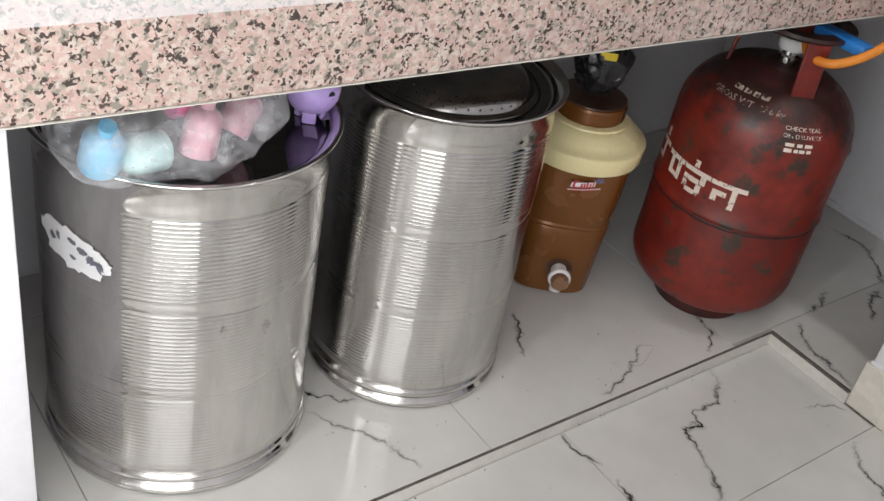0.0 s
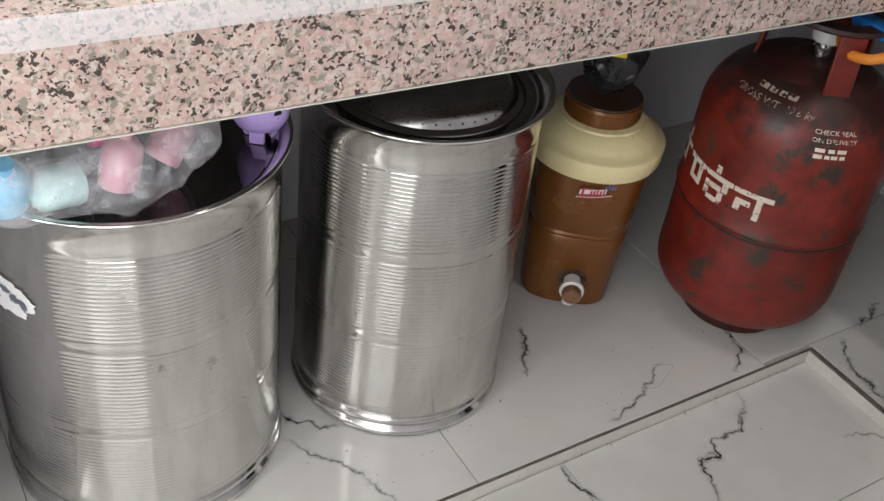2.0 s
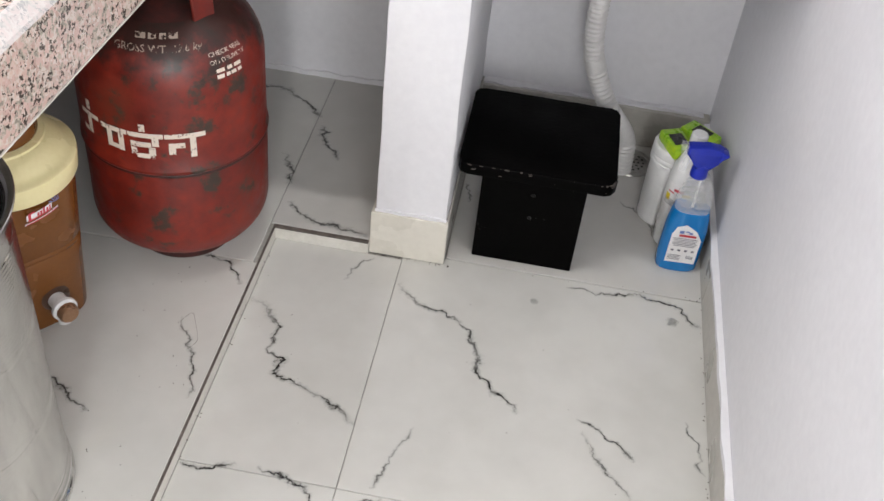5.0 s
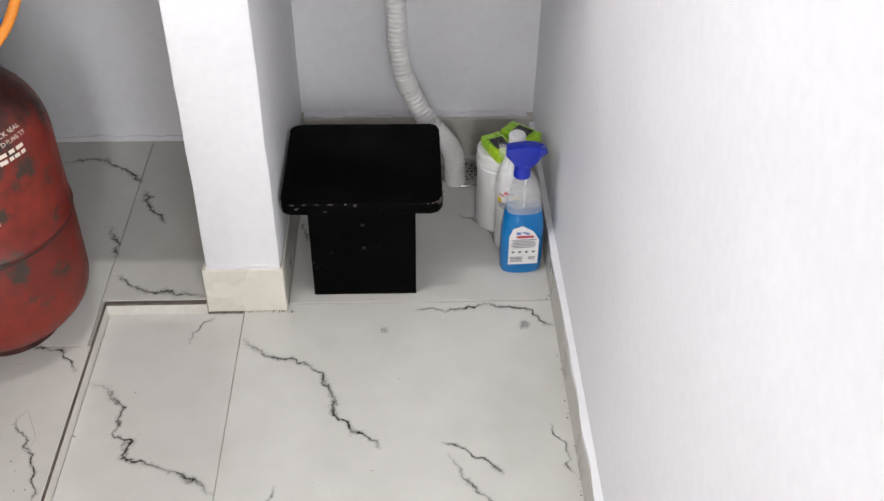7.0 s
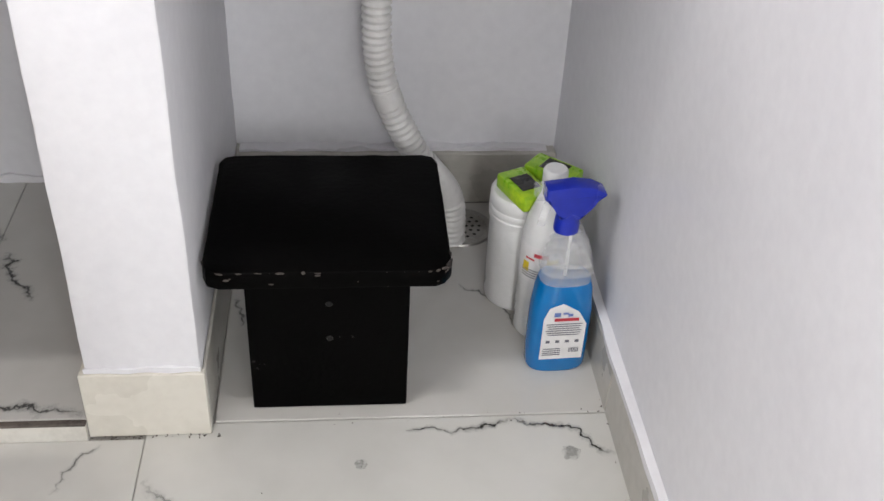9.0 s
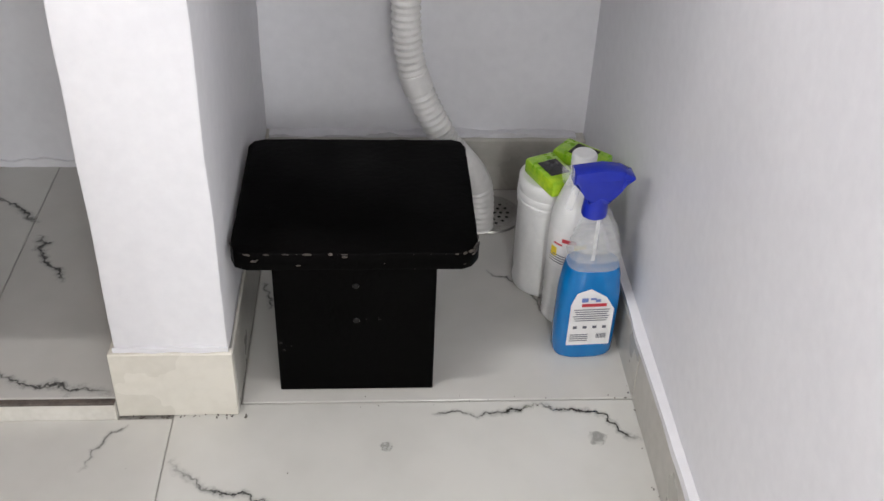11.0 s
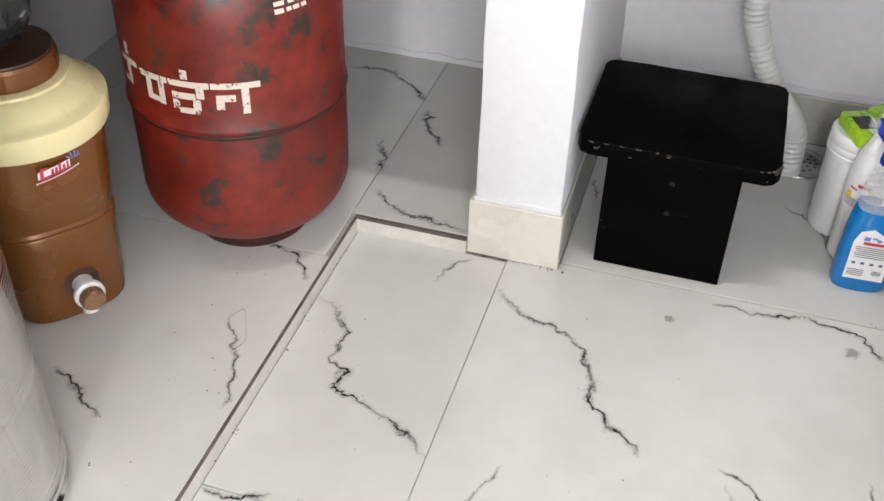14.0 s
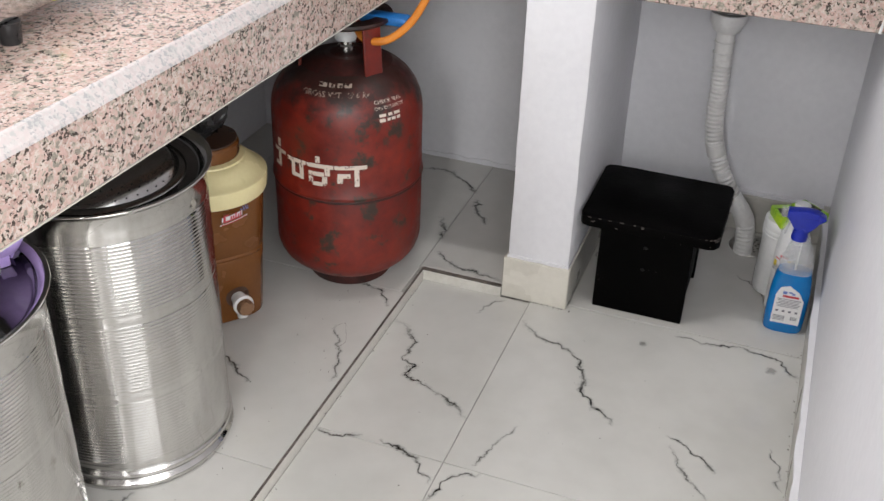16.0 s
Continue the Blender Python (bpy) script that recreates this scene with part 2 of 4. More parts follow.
    bsdf.inputs["Roughness"].default_value = rough
    return m


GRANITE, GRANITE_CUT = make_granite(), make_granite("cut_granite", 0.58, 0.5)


def make_red_paint():
    """Old red paint with soot stains and scuffs; soot and painted shade darken the dome."""
    m, nodes, links, bsdf = material("worn_red_paint")
    a, b, s = noise_tex(nodes, links, 7, 5, 0.6), noise_tex(nodes, links, 45, 5, 0.6), noise_tex(nodes, links, 20, 6, 0.62)
    c = ramp(nodes, [(0.30, (0.050, 0.005, 0.003)), (0.50, (0.150, 0.012, 0.006)), (0.72, (0.26, 0.026, 0.012))])
    mix = nodes.new("ShaderNodeMix")
    mix.inputs[0].default_value = 0.4
    links.new(a.outputs["Fac"], mix.inputs[2])
    links.new(b.outputs["Fac"], mix.inputs[3])
    links.new(mix.outputs[0], c.inputs[0])
    st = ramp(nodes, [(0.55, (0, 0, 0)), (0.63, (0.92, 0.92, 0.92))])
    links.new(s.outputs["Fac"], st.inputs[0])
    dirt = nodes.new("ShaderNodeMix")
    dirt.data_type = "RGBA"
    dirt.inputs[7].default_value = (0.030, 0.026, 0.018, 1)
    links.new(st.outputs[0], dirt.inputs[0])
    links.new(c.outputs[0], dirt.inputs[6])
    # soot settled on the top dome, with the worktop's shade put into its colour
    tc, sep = nodes.new("ShaderNodeTexCoord"), nodes.new("ShaderNodeSeparateXYZ")
    links.new(tc.outputs["Object"], sep.inputs[0])
    up = nodes.new("ShaderNodeMapRange")
    up.inputs["From Min"].default_value, up.inputs["From Max"].default_value = 0.40, 0.50
    up.inputs["To Max"].default_value = 0.50
    links.new(sep.outputs[2], up.inputs["Value"])
    plus = nodes.new("ShaderNodeMath")
    links.new(up.outputs[0], plus.inputs[0])
    links.new(s.outputs["Fac"], plus.inputs[1])
    gr = ramp(nodes, [(0.62, (0, 0, 0)), (0.84, (0.9, 0.9, 0.9))])
    links.new(plus.outputs[0], gr.inputs[0])
    grime_and_shade = nodes.new("ShaderNodeMix")
    grime_and_shade.data_type = "RGBA"
    grime_and_shade.inputs[7].default_value = (0.022, 0.010, 0.008, 1)
    links.new(gr.outputs[0], grime_and_shade.inputs[0])
    links.new(dirt.outputs[2], grime_and_shade.inputs[6])
    links.new(grime_and_shade.outputs[2], bsdf.inputs["Base Color"])
    r = ramp(nodes, [(0.35, (0.36, 0.36, 0.36)), (0.65, (0.55, 0.55, 0.55))])
    links.new(b.outputs["Fac"], r.inputs[0])
    links.new(r.outputs[0], bsdf.inputs["Roughness"])
    add_bump(nodes, links, bsdf, b.outputs["Fac"], 0.25, 0.002)
    return m


RED = make_red_paint()
# dark red: soot round the valve, painted shade on the foot ring
SOOT_SHADE = mottled("soot_and_shade_red_paint", (0.012, 0.006, 0.005), (0.07, 0.012, 0.009), (0.5, 0.7), 14, 80, bump=0.3)


def make_worn_white(name="flaked_white_paint", colour=(0.66, 0.58, 0.50), low=0.36):
    """Stencil paint that has flaked."""
    m, nodes, links, bsdf = material(name)
    n = noise_tex(nodes, links, 110, 4, 0.65)
    r = ramp(nodes, [(low, (0, 0, 0)), (low + 0.07, (1, 1, 1))])
    links.new(n.outputs["Fac"], r.inputs[0])
    links.new(r.outputs[0], bsdf.inputs["Alpha"])
    bsdf.inputs["Base Color"].default_value = (*colour, 1)
    bsdf.inputs["Roughness"].default_value = 0.6
    return m


FLAKED, FADED = make_worn_white(), make_worn_white("faded_white_paint", (0.36, 0.29, 0.24), 0.41)


def make_vein():
    """Grey marble vein: dark in its core, feathered out over the width of its strip."""
    m, nodes, links, bsdf = material("marble_vein")
    uv = nodes.new("ShaderNodeUVMap")
    sep = nodes.new("ShaderNodeSeparateXYZ")
    links.new(uv.outputs[0], sep.inputs[0])
    n, broad = noise_tex(nodes, links, 62, 6, 0.72), noise_tex(nodes, links, 26, 3, 0.6)
    off = nodes.new("ShaderNodeMath")
    off.operation = "MULTIPLY_ADD"
    off.inputs[1].default_value, off.inputs[2].default_value = 3.0, -1.5
    links.new(n.outputs["Fac"], off.inputs[0])
    add = nodes.new("ShaderNodeMath")
    links.new(sep.outputs[1], add.inputs[0])
    links.new(off.outputs[0], add.inputs[1])
    ab = nodes.new("ShaderNodeMath")
    ab.operation = "ABSOLUTE"
    links.new(add.outputs[0], ab.inputs[0])
    core = ramp(nodes, [(0.0, (1, 1, 1)), (0.10, (0.97, 0.97, 0.97)), (0.17, (0.48, 0.48, 0.48)), (0.36, (0.22, 0.22, 0.22)), (0.75, (0, 0, 0))])
    links.new(ab.outputs[0], core.inputs[0])
    gate = ramp(nodes, [(0.34, (0.45, 0.45, 0.45)), (0.50, (1, 1, 1))])
    links.new(broad.outputs["Fac"], gate.inputs[0])
    mul = nodes.new("ShaderNodeMath")
    mul.operation = "MULTIPLY"
    links.new(core.outputs[0], mul.inputs[0])
    links.new(gate.outputs[0], mul.inputs[1])
    fade = nodes.new("ShaderNodeMath")
    fade.operation = "MULTIPLY"
    links.new(mul.outputs[0], fade.inputs[0])
    links.new(sep.outputs[0], fade.inputs[1])
    links.new(fade.outputs[0], bsdf.inputs["Alpha"])
    bsdf.inputs["Base Color"].default_value = (0.014, 0.013, 0.013, 1)
    bsdf.inputs["Roughness"].default_value = 0.14
    return m


VEIN = make_vein()


def make_clear(name, colour, rough=0.05, ior=1.45, alpha=None):
    m, nodes, links, bsdf = material(name)
    bsdf.inputs["Base Color"].default_value = (*colour, 1)
    bsdf.inputs["Roughness"].default_value, bsdf.inputs["IOR"].default_value = rough, ior
    if alpha is None:
        bsdf.inputs["Transmission Weight"].default_value = 1.0
    else:
        n = noise_tex(nodes, links, 60, 4, 0.6)
        r = ramp(nodes, [(0.35, (alpha * 0.5,) * 3), (0.65, (alpha * 1.6,) * 3)])
        links.new(n.outputs["Fac"], r.inputs[0])
        links.new(r.outputs[0], bsdf.inputs["Alpha"])
    return m


CLEAR = make_clear("clear_plastic", (0.95, 0.96, 0.97), 0.08, 1.2, 0.16)
FILM = make_clear("thin_plastic_film", (0.90, 0.91, 0.94), 0.10, 1.5, 0.19)
LIQUID = mottled("blue_liquid", (0.002, 0.15, 0.44), (0.004, 0.19, 0.52), (0.08, 0.12), 5, 40, bump=0)


# ---- mesh helpers ----
def thing(name, at, label, category, group="", turn=0.0):
    ob = new(name)
    ob.matrix_world = pose(*at, 0, 0, turn)
    ob.empty_display_size = 0.05
    return tagged(ob, label, category, group)


def part(name, bm, mat, parent=None, label="", smooth=True, angle=40):
    me = bpy.data.meshes.new(name)
    bm.normal_update()
    if smooth:
        lim = radians(angle)
        for f in bm.faces:
            f.smooth = True
        for e in bm.edges:
            e.smooth = len(e.link_faces) == 2 and e.calc_face_angle(0) < lim
    bm.to_mesh(me)
    bm.free()
    me.materials.append(mat)
    ob = new(name, me)
    ob.parent = parent
    if label:
        ob["label"] = label
    return ob


def box(x0, x1, y0, y1, z0, z1, bevel=0.0, seg=2):
    bm = bmesh.new()
    bmesh.ops.create_cube(bm, size=1, matrix=Matrix.Translation(((x0 + x1) / 2, (y0 + y1) / 2, (z0 + z1) / 2)) @ Matrix.Diagonal((x1 - x0, y1 - y0, z1 - z0, 1)))
    if bevel:
        bmesh.ops.bevel(bm, geom=list(bm.edges), offset=bevel, segments=seg, affect="EDGES", profile=0.5)
    return bm


def lathe(profile, seg=64, bm=None, at=(0, 0), arc=None):
    """Turns (radius, height) pairs round the z axis; a radius of 0 closes the end."""
    bm = bm or bmesh.new()
    rings = []
    for r, z in profile:
        if r < 1e-6:
            rings.append([bm.verts.new((at[0], at[1], z))])
        else:
            rings.append([bm.verts.new((at[0] + r * math.cos(2 * math.pi * k / seg), at[1] + r * math.sin(2 * math.pi * k / seg), z)) for k in range(seg)])
    for a, b in zip(rings, rings[1:]):
        for k in range(seg):
            j = (k + 1) % seg
            if len(a) == 1 and len(b) == 1:
                continue
            if len(a) == 1:
                bm.faces.new((a[0], b[j], b[k]))
            elif len(b) == 1:
                bm.faces.new((a[k], a[j], b[0]))
            else:
                bm.faces.new((a[k], a[j], b[j], b[k]))
    return bm


def smooth_path(points, steps):
    """A Catmull-Rom line through the points."""
    p = [Vector(q) for q in points]
    p = [p[0] * 2 - p[1]] + p + [p[-1] * 2 - p[-2]]
    out = []
    for i in range(1, len(p) - 2):
        for s in range(steps):
            u = s / steps
            out.append(0.5 * ((2 * p[i]) + (p[i + 1] - p[i - 1]) * u + (2 * p[i - 1] - 5 * p[i] + 4 * p[i + 1] - p[i + 2]) * u * u
                              + (3 * p[i] - p[i - 1] - 3 * p[i + 1] + p[i + 2]) * u ** 3))
    return out + [p[-2]]


def tube(path, radius, seg=16, bm=None):
    """Sweeps a circle along a path; radius is a number or a function of the length gone."""
    bm = bm or bmesh.new()
    rings, gone, side = [], 0.0, None
    for i, q in enumerate(path):
        d = (path[min(i + 1, len(path) - 1)] - path[max(i - 1, 0)]).normalized()
        side = (side - d * side.dot(d)).normalized() if side else d.orthogonal().normalized()
        up = d.cross(side)
        gone += (q - path[i - 1]).length if i else 0
        r = radius(gone) if callable(radius) else radius
        rings.append([bm.verts.new(q + side * r * math.cos(2 * math.pi * k / seg) + up * r * math.sin(2 * math.pi * k / seg)) for k in range(seg)])
    for a, b in zip(rings, rings[1:]):
        for k in range(seg):
            bm.faces.new((a[k], a[(k + 1) % seg], b[(k + 1) % seg], b[k]))
    bm.faces.new(rings[0][::-1]), bm.faces.new(rings[-1])
    return bm


def prism(outline, z0, z1, bevel=0.0):
    """Raises a closed outline of (x, y) pairs from z0 to z1."""
    bm = bmesh.new()
    low = [bm.verts.new((x, y, z0)) for x, y in outline]
    high = [bm.verts.new((x, y, z1)) for x, y in outline]
    n = len(outline)
    for k in range(n):
        bm.faces.new((low[k], low[(k + 1) % n], high[(k + 1) % n], high[k]))
    bm.faces.new(low[::-1]), bm.faces.new(high)
    if bevel:
        bmesh.ops.bevel(bm, geom=[e for e in bm.edges if abs(e.verts[0].co.z - e.verts[1].co.z) < 1e-6], offset=bevel, segments=2, affect="EDGES", profile=0.5)
    return bm


def loft(sections):
    """Joins outlines of equal length, each a list of 3D points, and caps the ends."""
    bm = bmesh.new()
    rings = [[bm.verts.new(q) for q in s] for s in sections]
    n = len(rings[0])
    for a, b in zip(rings, rings[1:]):
        for k in range(n):
            bm.faces.new((a[k], a[(k + 1) % n], b[(k + 1) % n], b[k]))
    bm.faces.new(rings[0][::-1]), bm.faces.new(rings[-1])
    return bm


def superellipse(a, b, z, power=4.0, n=48, at=(0, 0)):
    out = []
    for k in range(n):
        t = 2 * math.pi * k / n
        c, s = math.cos(t), math.sin(t)
        out.append((at[0] + a * math.copysign(abs(c) ** (2 / power), c), at[1] + b * math.copysign(abs(s) ** (2 / power), s), z))
    return out


def crumple(bm, amount, scale, seed=0):
    for v in bm.verts:
        v.co += noise.noise_vector(v.co * scale + Vector((seed * 7.1, seed * 3.3, seed))) * amount
    return bm


def text_mesh(words, size):
    """Words as a flat bmesh in the xy plane, centred."""
    cu = bpy.data.curves.new("words", "FONT")
    cu.body, cu.size, cu.align_x, cu.resolution_u = words, size, "CENTER", 2
    ob = bpy.data.objects.new("words", cu)
    scene.collection.objects.link(ob)
    me = ob.evaluated_get(bpy.context.evaluated_depsgraph_get()).to_mesh()
    bm = bmesh.new()
    bm.from_mesh(me)
    bpy.data.objects.remove(ob)
    bpy.data.curves.remove(cu)
    return bm


def wrap(bm, radius_at, height, angle, lift=0.0012):
    """Bends a flat piece (x along, y up) round the z axis, at that height and angle in degrees."""
    long = [e for e in bm.edges if e.calc_length() > 0.012]
    if long:
        bmesh.ops.subdivide_edges(bm, edges=long, cuts=4, use_grid_fill=True)
    for v in bm.verts:
        z = height + v.co.y
        r = radius_at(z) + lift
        a = radians(angle) + v.co.x / r
        v.co = Vector((r * math.cos(a), r * math.sin(a), z))
    return bm


def bars(rows):
    """Flat bars (x, y, width, height) in one sheet."""
    bm = bmesh.new()
    for x, y, w, h in rows:
        v = [bm.verts.new((x + sx * w / 2, y + sy * h / 2, 0)) for sx, sy in ((-1, -1), (1, -1), (1, 1), (-1, 1))]
        bm.faces.new(v)
    return bm


# ---- setting ----
Z_UP = 0.030                      # top of the raised floor under the worktop
X_STEP, Y_STEP = 0.010, 0.0       # its edges
X_LEFT, X_RIGHT = -0.690, 0.864
Y_BACK, Y_REAR = 0.545, -3.30
CEIL = 2.75


def structure(name, bm, mat, label, smooth=False):
    ob = part(name, bm, mat, smooth=smooth)
    return tagged(ob, label, "", "", "structure")


def ragged_ridge(x0, x1, y0, y1, z0, z1, amount, seed, cuts=140):
    """A strip of old paint whose free edges wander."""
    bm = box(x0, x1, y0, y1, z0, z1)
    span = max(x1 - x0, y1 - y0)
    bmesh.ops.subdivide_edges(bm, edges=[e for e in bm.edges if e.calc_length() > 0.9 * span], cuts=cuts)
    for v in bm.verts:
        q = Vector((v.co.x * 22, v.co.y * 22, seed))
        if v.co.z > (z0 + z1) / 2:
            v.co.z += amount * (noise.noise(q) + 0.6 * noise.noise(q * 3.3))
        if y1 - y0 < x1 - x0 and v.co.y < (y0 + y1) / 2:
            v.co.y += 0.5 * amount * noise.noise(q * 1.7 + Vector((3, 1, 4)))
    return bm


floor = structure("floor", box(X_LEFT, X_RIGHT, Y_REAR, Y_BACK, -0.10, -0.0035), GROUT, "grouted floor under glossy white marble-look tiles")
raised = structure("floor_raised", prism([(X_LEFT, Y_BACK), (X_LEFT, -1.52), (X_STEP, -1.52), (X_STEP, Y_STEP + 0.003), (0.203, Y_STEP + 0.003), (0.203, Y_BACK)], -0.003, Z_UP - 0.0035), GROUT,
                   "low raised floor of veined white tiles under the worktop")
structure("wall_back", box(X_LEFT - 0.12, X_RIGHT + 0.12, Y_BACK, Y_BACK + 0.12, -0.1, CEIL), WALL, "white painted plaster wall with a rough lower edge")
side = bmesh.new()
for y0, y1, z0, z1 in ((Y_REAR, -1.45, -0.1, CEIL), (-0.45, Y_BACK, -0.1, CEIL), (-1.45, -0.45, -0.1, 1.24), (-1.45, -0.45, 2.00, CEIL)):
    bmesh.ops.create_cube(side, size=1, matrix=Matrix.Translation((X_LEFT - 0.06, (y0 + y1) / 2, (z0 + z1) / 2)) @ Matrix.Diagonal((0.12, y1 - y0, z1 - z0, 1)))
structure("wall_left", side, WALL, "white painted plaster wall behind the worktop with a window opening")
# body for the unseen ceiling lamp; its tube shape is assumed
structure("unseen_lamp_tube", tube([Vector((-0.12, -0.27, 2.725)), Vector((0.48, -0.27, 2.725))], 0.014, 12), WHITE_PLASTIC, "unseen ceiling tube lamp, placed by its shadow edges", True)
doorway = bmesh.new()
for y0, y1, z0, z1 in ((Y_REAR, -2.48, -0.1, CEIL), (-1.40, Y_BACK, -0.1, CEIL), (-2.48, -1.40, 2.08, CEIL), (-2.48, -1.40, -0.1, -0.002)):
    bmesh.ops.create_cube(doorway, size=1, matrix=Matrix.Translation((X_RIGHT + 0.06, (y0 + y1) / 2, (z0 + z1) / 2)) @ Matrix.Diagonal((0.12, y1 - y0, z1 - z0, 1)))
structure("wall_right", doorway, WALL, "bright white painted plaster wall with a doorway")
# out of view, added to close the room; dull colour deepens the shadows
rear = bmesh.new()
for x0, x1, z0, z1 in ((X_LEFT - 0.12, 0.49, -0.1, CEIL), (0.83, X_RIGHT + 0.12, -0.1, CEIL), (0.49, 0.83, -0.1, 1.30), (0.49, 0.83, 2.30, CEIL)):
    bmesh.ops.create_cube(rear, size=1, matrix=Matrix.Translation(((x0 + x1) / 2, Y_REAR - 0.06, (z0 + z1) / 2)) @ Matrix.Diagonal((x1 - x0, 0.12, z1 - z0, 1)))
structure("wall_rear", rear, UNSEEN_CREAM, "unseen plain cream rear wall, dulled to cut bounce light, with a window opening")
structure("ceiling", box(X_LEFT - 0.12, X_RIGHT + 0.12, Y_REAR - 0.12, Y_BACK + 0.12, CEIL, CEIL + 0.1), UNSEEN_CREAM, "unseen plain cream ceiling, dulled to cut bounce light")

pillar = box(0.208, 0.3435, 0.006, Y_BACK - 0.001, 0.10, 0.700, 0.004)
bmesh.ops.subdivide_edges(pillar, edges=[e for e in pillar.edges if abs(e.verts[0].co.z - e.verts[1].co.z) > 0.4], cuts=60)
for v in pillar.verts:
    v.co.x += 0.0016 * noise.noise(Vector((v.co.x * 9, v.co.y * 3, v.co.z * 9))) + 0.0006 * noise.noise(Vector((v.co.x * 30, 2, v.co.z * 60)))
structure("wall_partition", pillar, WALL, "white plastered partition wall that carries the worktop", True)
structure("baseboard", box(0.200, 0.348, 0.0, 0.010, 0.0, 0.102, 0.0012, 1), SKIRT, "cream tile skirting round the partition")
structure("baseboard", box(0.3440, 0.3485, 0.0105, Y_BACK - 0.001, 0.0, 0.101, 0.001, 1), SKIRT_GREY, "grey tile skirting along the partition side")
structure("baseboard", box(0.2005, 0.2075, 0.0105, Y_BACK - 0.001, Z_UP + 0.0005, 0.101, 0.001, 1), SKIRT, "cream tile skirting beside the raised floor")
structure("wall_partition", box(0.2075, 0.3435, 0.0105, Y_BACK - 0.001, -0.002, 0.0995), WALL, "foot of the partition wall behind its skirting")
structure("baseboard", box(0.349, X_RIGHT - 0.001, Y_BACK - 0.028, Y_BACK - 0.001, 0.0, 0.096, 0.002, 1), SKIRT_GREY, "dusty grey tile skirting in the sink niche")
structure("trim", ragged_ridge(0.349, X_RIGHT - 0.016, Y_BACK - 0.020, Y_BACK - 0.0005, 0.0963, 0.101, 0.006, 11), WALL, "rough paint line on top of the skirting", True)
for k, (y0, y1) in enumerate(((-3.29, -2.49), (-1.39, -1.132), (-1.130, -0.553), (-0.551, 0.018), (0.020, 0.515))):
    structure("baseboard", box(X_RIGHT - 0.012, X_RIGHT - 0.001, y0, y1, 0.0, 0.078, 0.0015, 1), SKIRT_GREY, "grey tile skirting along the bright wall")
ledge = crumple(box(X_RIGHT - 0.0122, X_RIGHT - 0.0005, -1.39, 0.515, 0.0783, 0.089, 0.0), 0.0, 1)
bmesh.ops.subdivide_edges(ledge, edges=[e for e in ledge.edges if e.calc_length() > 1], cuts=160)
for v in ledge.verts:
    if v.co.x < X_RIGHT - 0.006:
        v.co.x += 0.0035 * noise.noise(Vector((v.co.y * 14, v.co.z * 40, 3)))
        v.co.z += 0.003 * noise.noise(Vector((v.co.y * 10, 5, 1)))
structure("trim", ledge, WALL, "uneven white paint ledge on top of the skirting", True)
structure("trim", ragged_ridge(X_LEFT + 0.002, 0.199, Y_BACK - 0.006, Y_BACK - 0.0006, Z_UP + 0.0004, Z_UP + 0.013, 0.006, 2), WALL, "ragged plaster edge at the foot of the white wall", True)
structure("trim", ragged_ridge(0.207, 0.3437, 0.0030, 0.0058, 0.1025, 0.110, 0.004, 7, 60), WALL, "ragged paint edge above the partition skirting", True)
structure("wall_support", box(X_LEFT + 0.001, -0.115, -1.52, -1.368, Z_UP, 0.664, 0.004), WALL, "white plastered support wall under the worktop", True)

# riser and raw tile edge of the raised floor
structure("riser_long", box(X_STEP + 0.0003, X_STEP + 0.004, -1.519, Y_STEP - 0.0055, -0.003, 0.0260, 0.0008, 1), RISER, "pale cement riser of the low step")
structure("riser_short", box(X_STEP + 0.0003, 0.199, Y_STEP - 0.005, Y_STEP + 0.0027, -0.003, 0.0250, 0.0008, 1), RISER, "cream riser of the low step")
structure("step_edge_long", box(X_STEP + 0.0003, X_STEP + 0.0046, -1.519, Y_STEP - 0.0058, 0.0262, 0.0290, 0.0006, 1), EDGE, "dark raw tile edge along the low step")
structure("step_edge_short", box(X_STEP + 0.0003, 0.199, Y_STEP - 0.0056, Y_STEP + 0.0027, 0.0242, 0.0288, 0.0006, 1), EDGE, "dark raw tile edge along the low step")


# ---- worktops ----
def skewed(bm):
    """The front edge runs slightly out of square with the wall."""
    for v in bm.verts:
        if v.co.x > -0.3:
            v.co.x += 0.045 * (v.co.y + 0.7)
    return bm


def stone_section(y0, y1):
    """Worktop and apron as one stone: the front top arris is eased."""
    x = -0.078
    sec = [(X_LEFT + 0.001, 0.735), (-0.100, 0.735), (-0.100, 0.664), (x - 0.002, 0.664), (x, 0.666), (x, 0.765), (x - 0.002, 0.7700), (x - 0.016, 0.7850), (x - 0.020, 0.787), (X_LEFT + 0.001, 0.787)]
    bm = bmesh.new()
    a = [bm.verts.new((p, y0, q)) for p, q in sec]
    b = [bm.verts.new((p, y1, q)) for p, q in sec]
    n = len(sec)
    for k in range(n):
        bm.faces.new((a[k], b[k], b[(k + 1) % n], a[(k + 1) % n]))
    bm.faces.new(a), bm.faces.new(b[::-1])
    return skewed(bm)


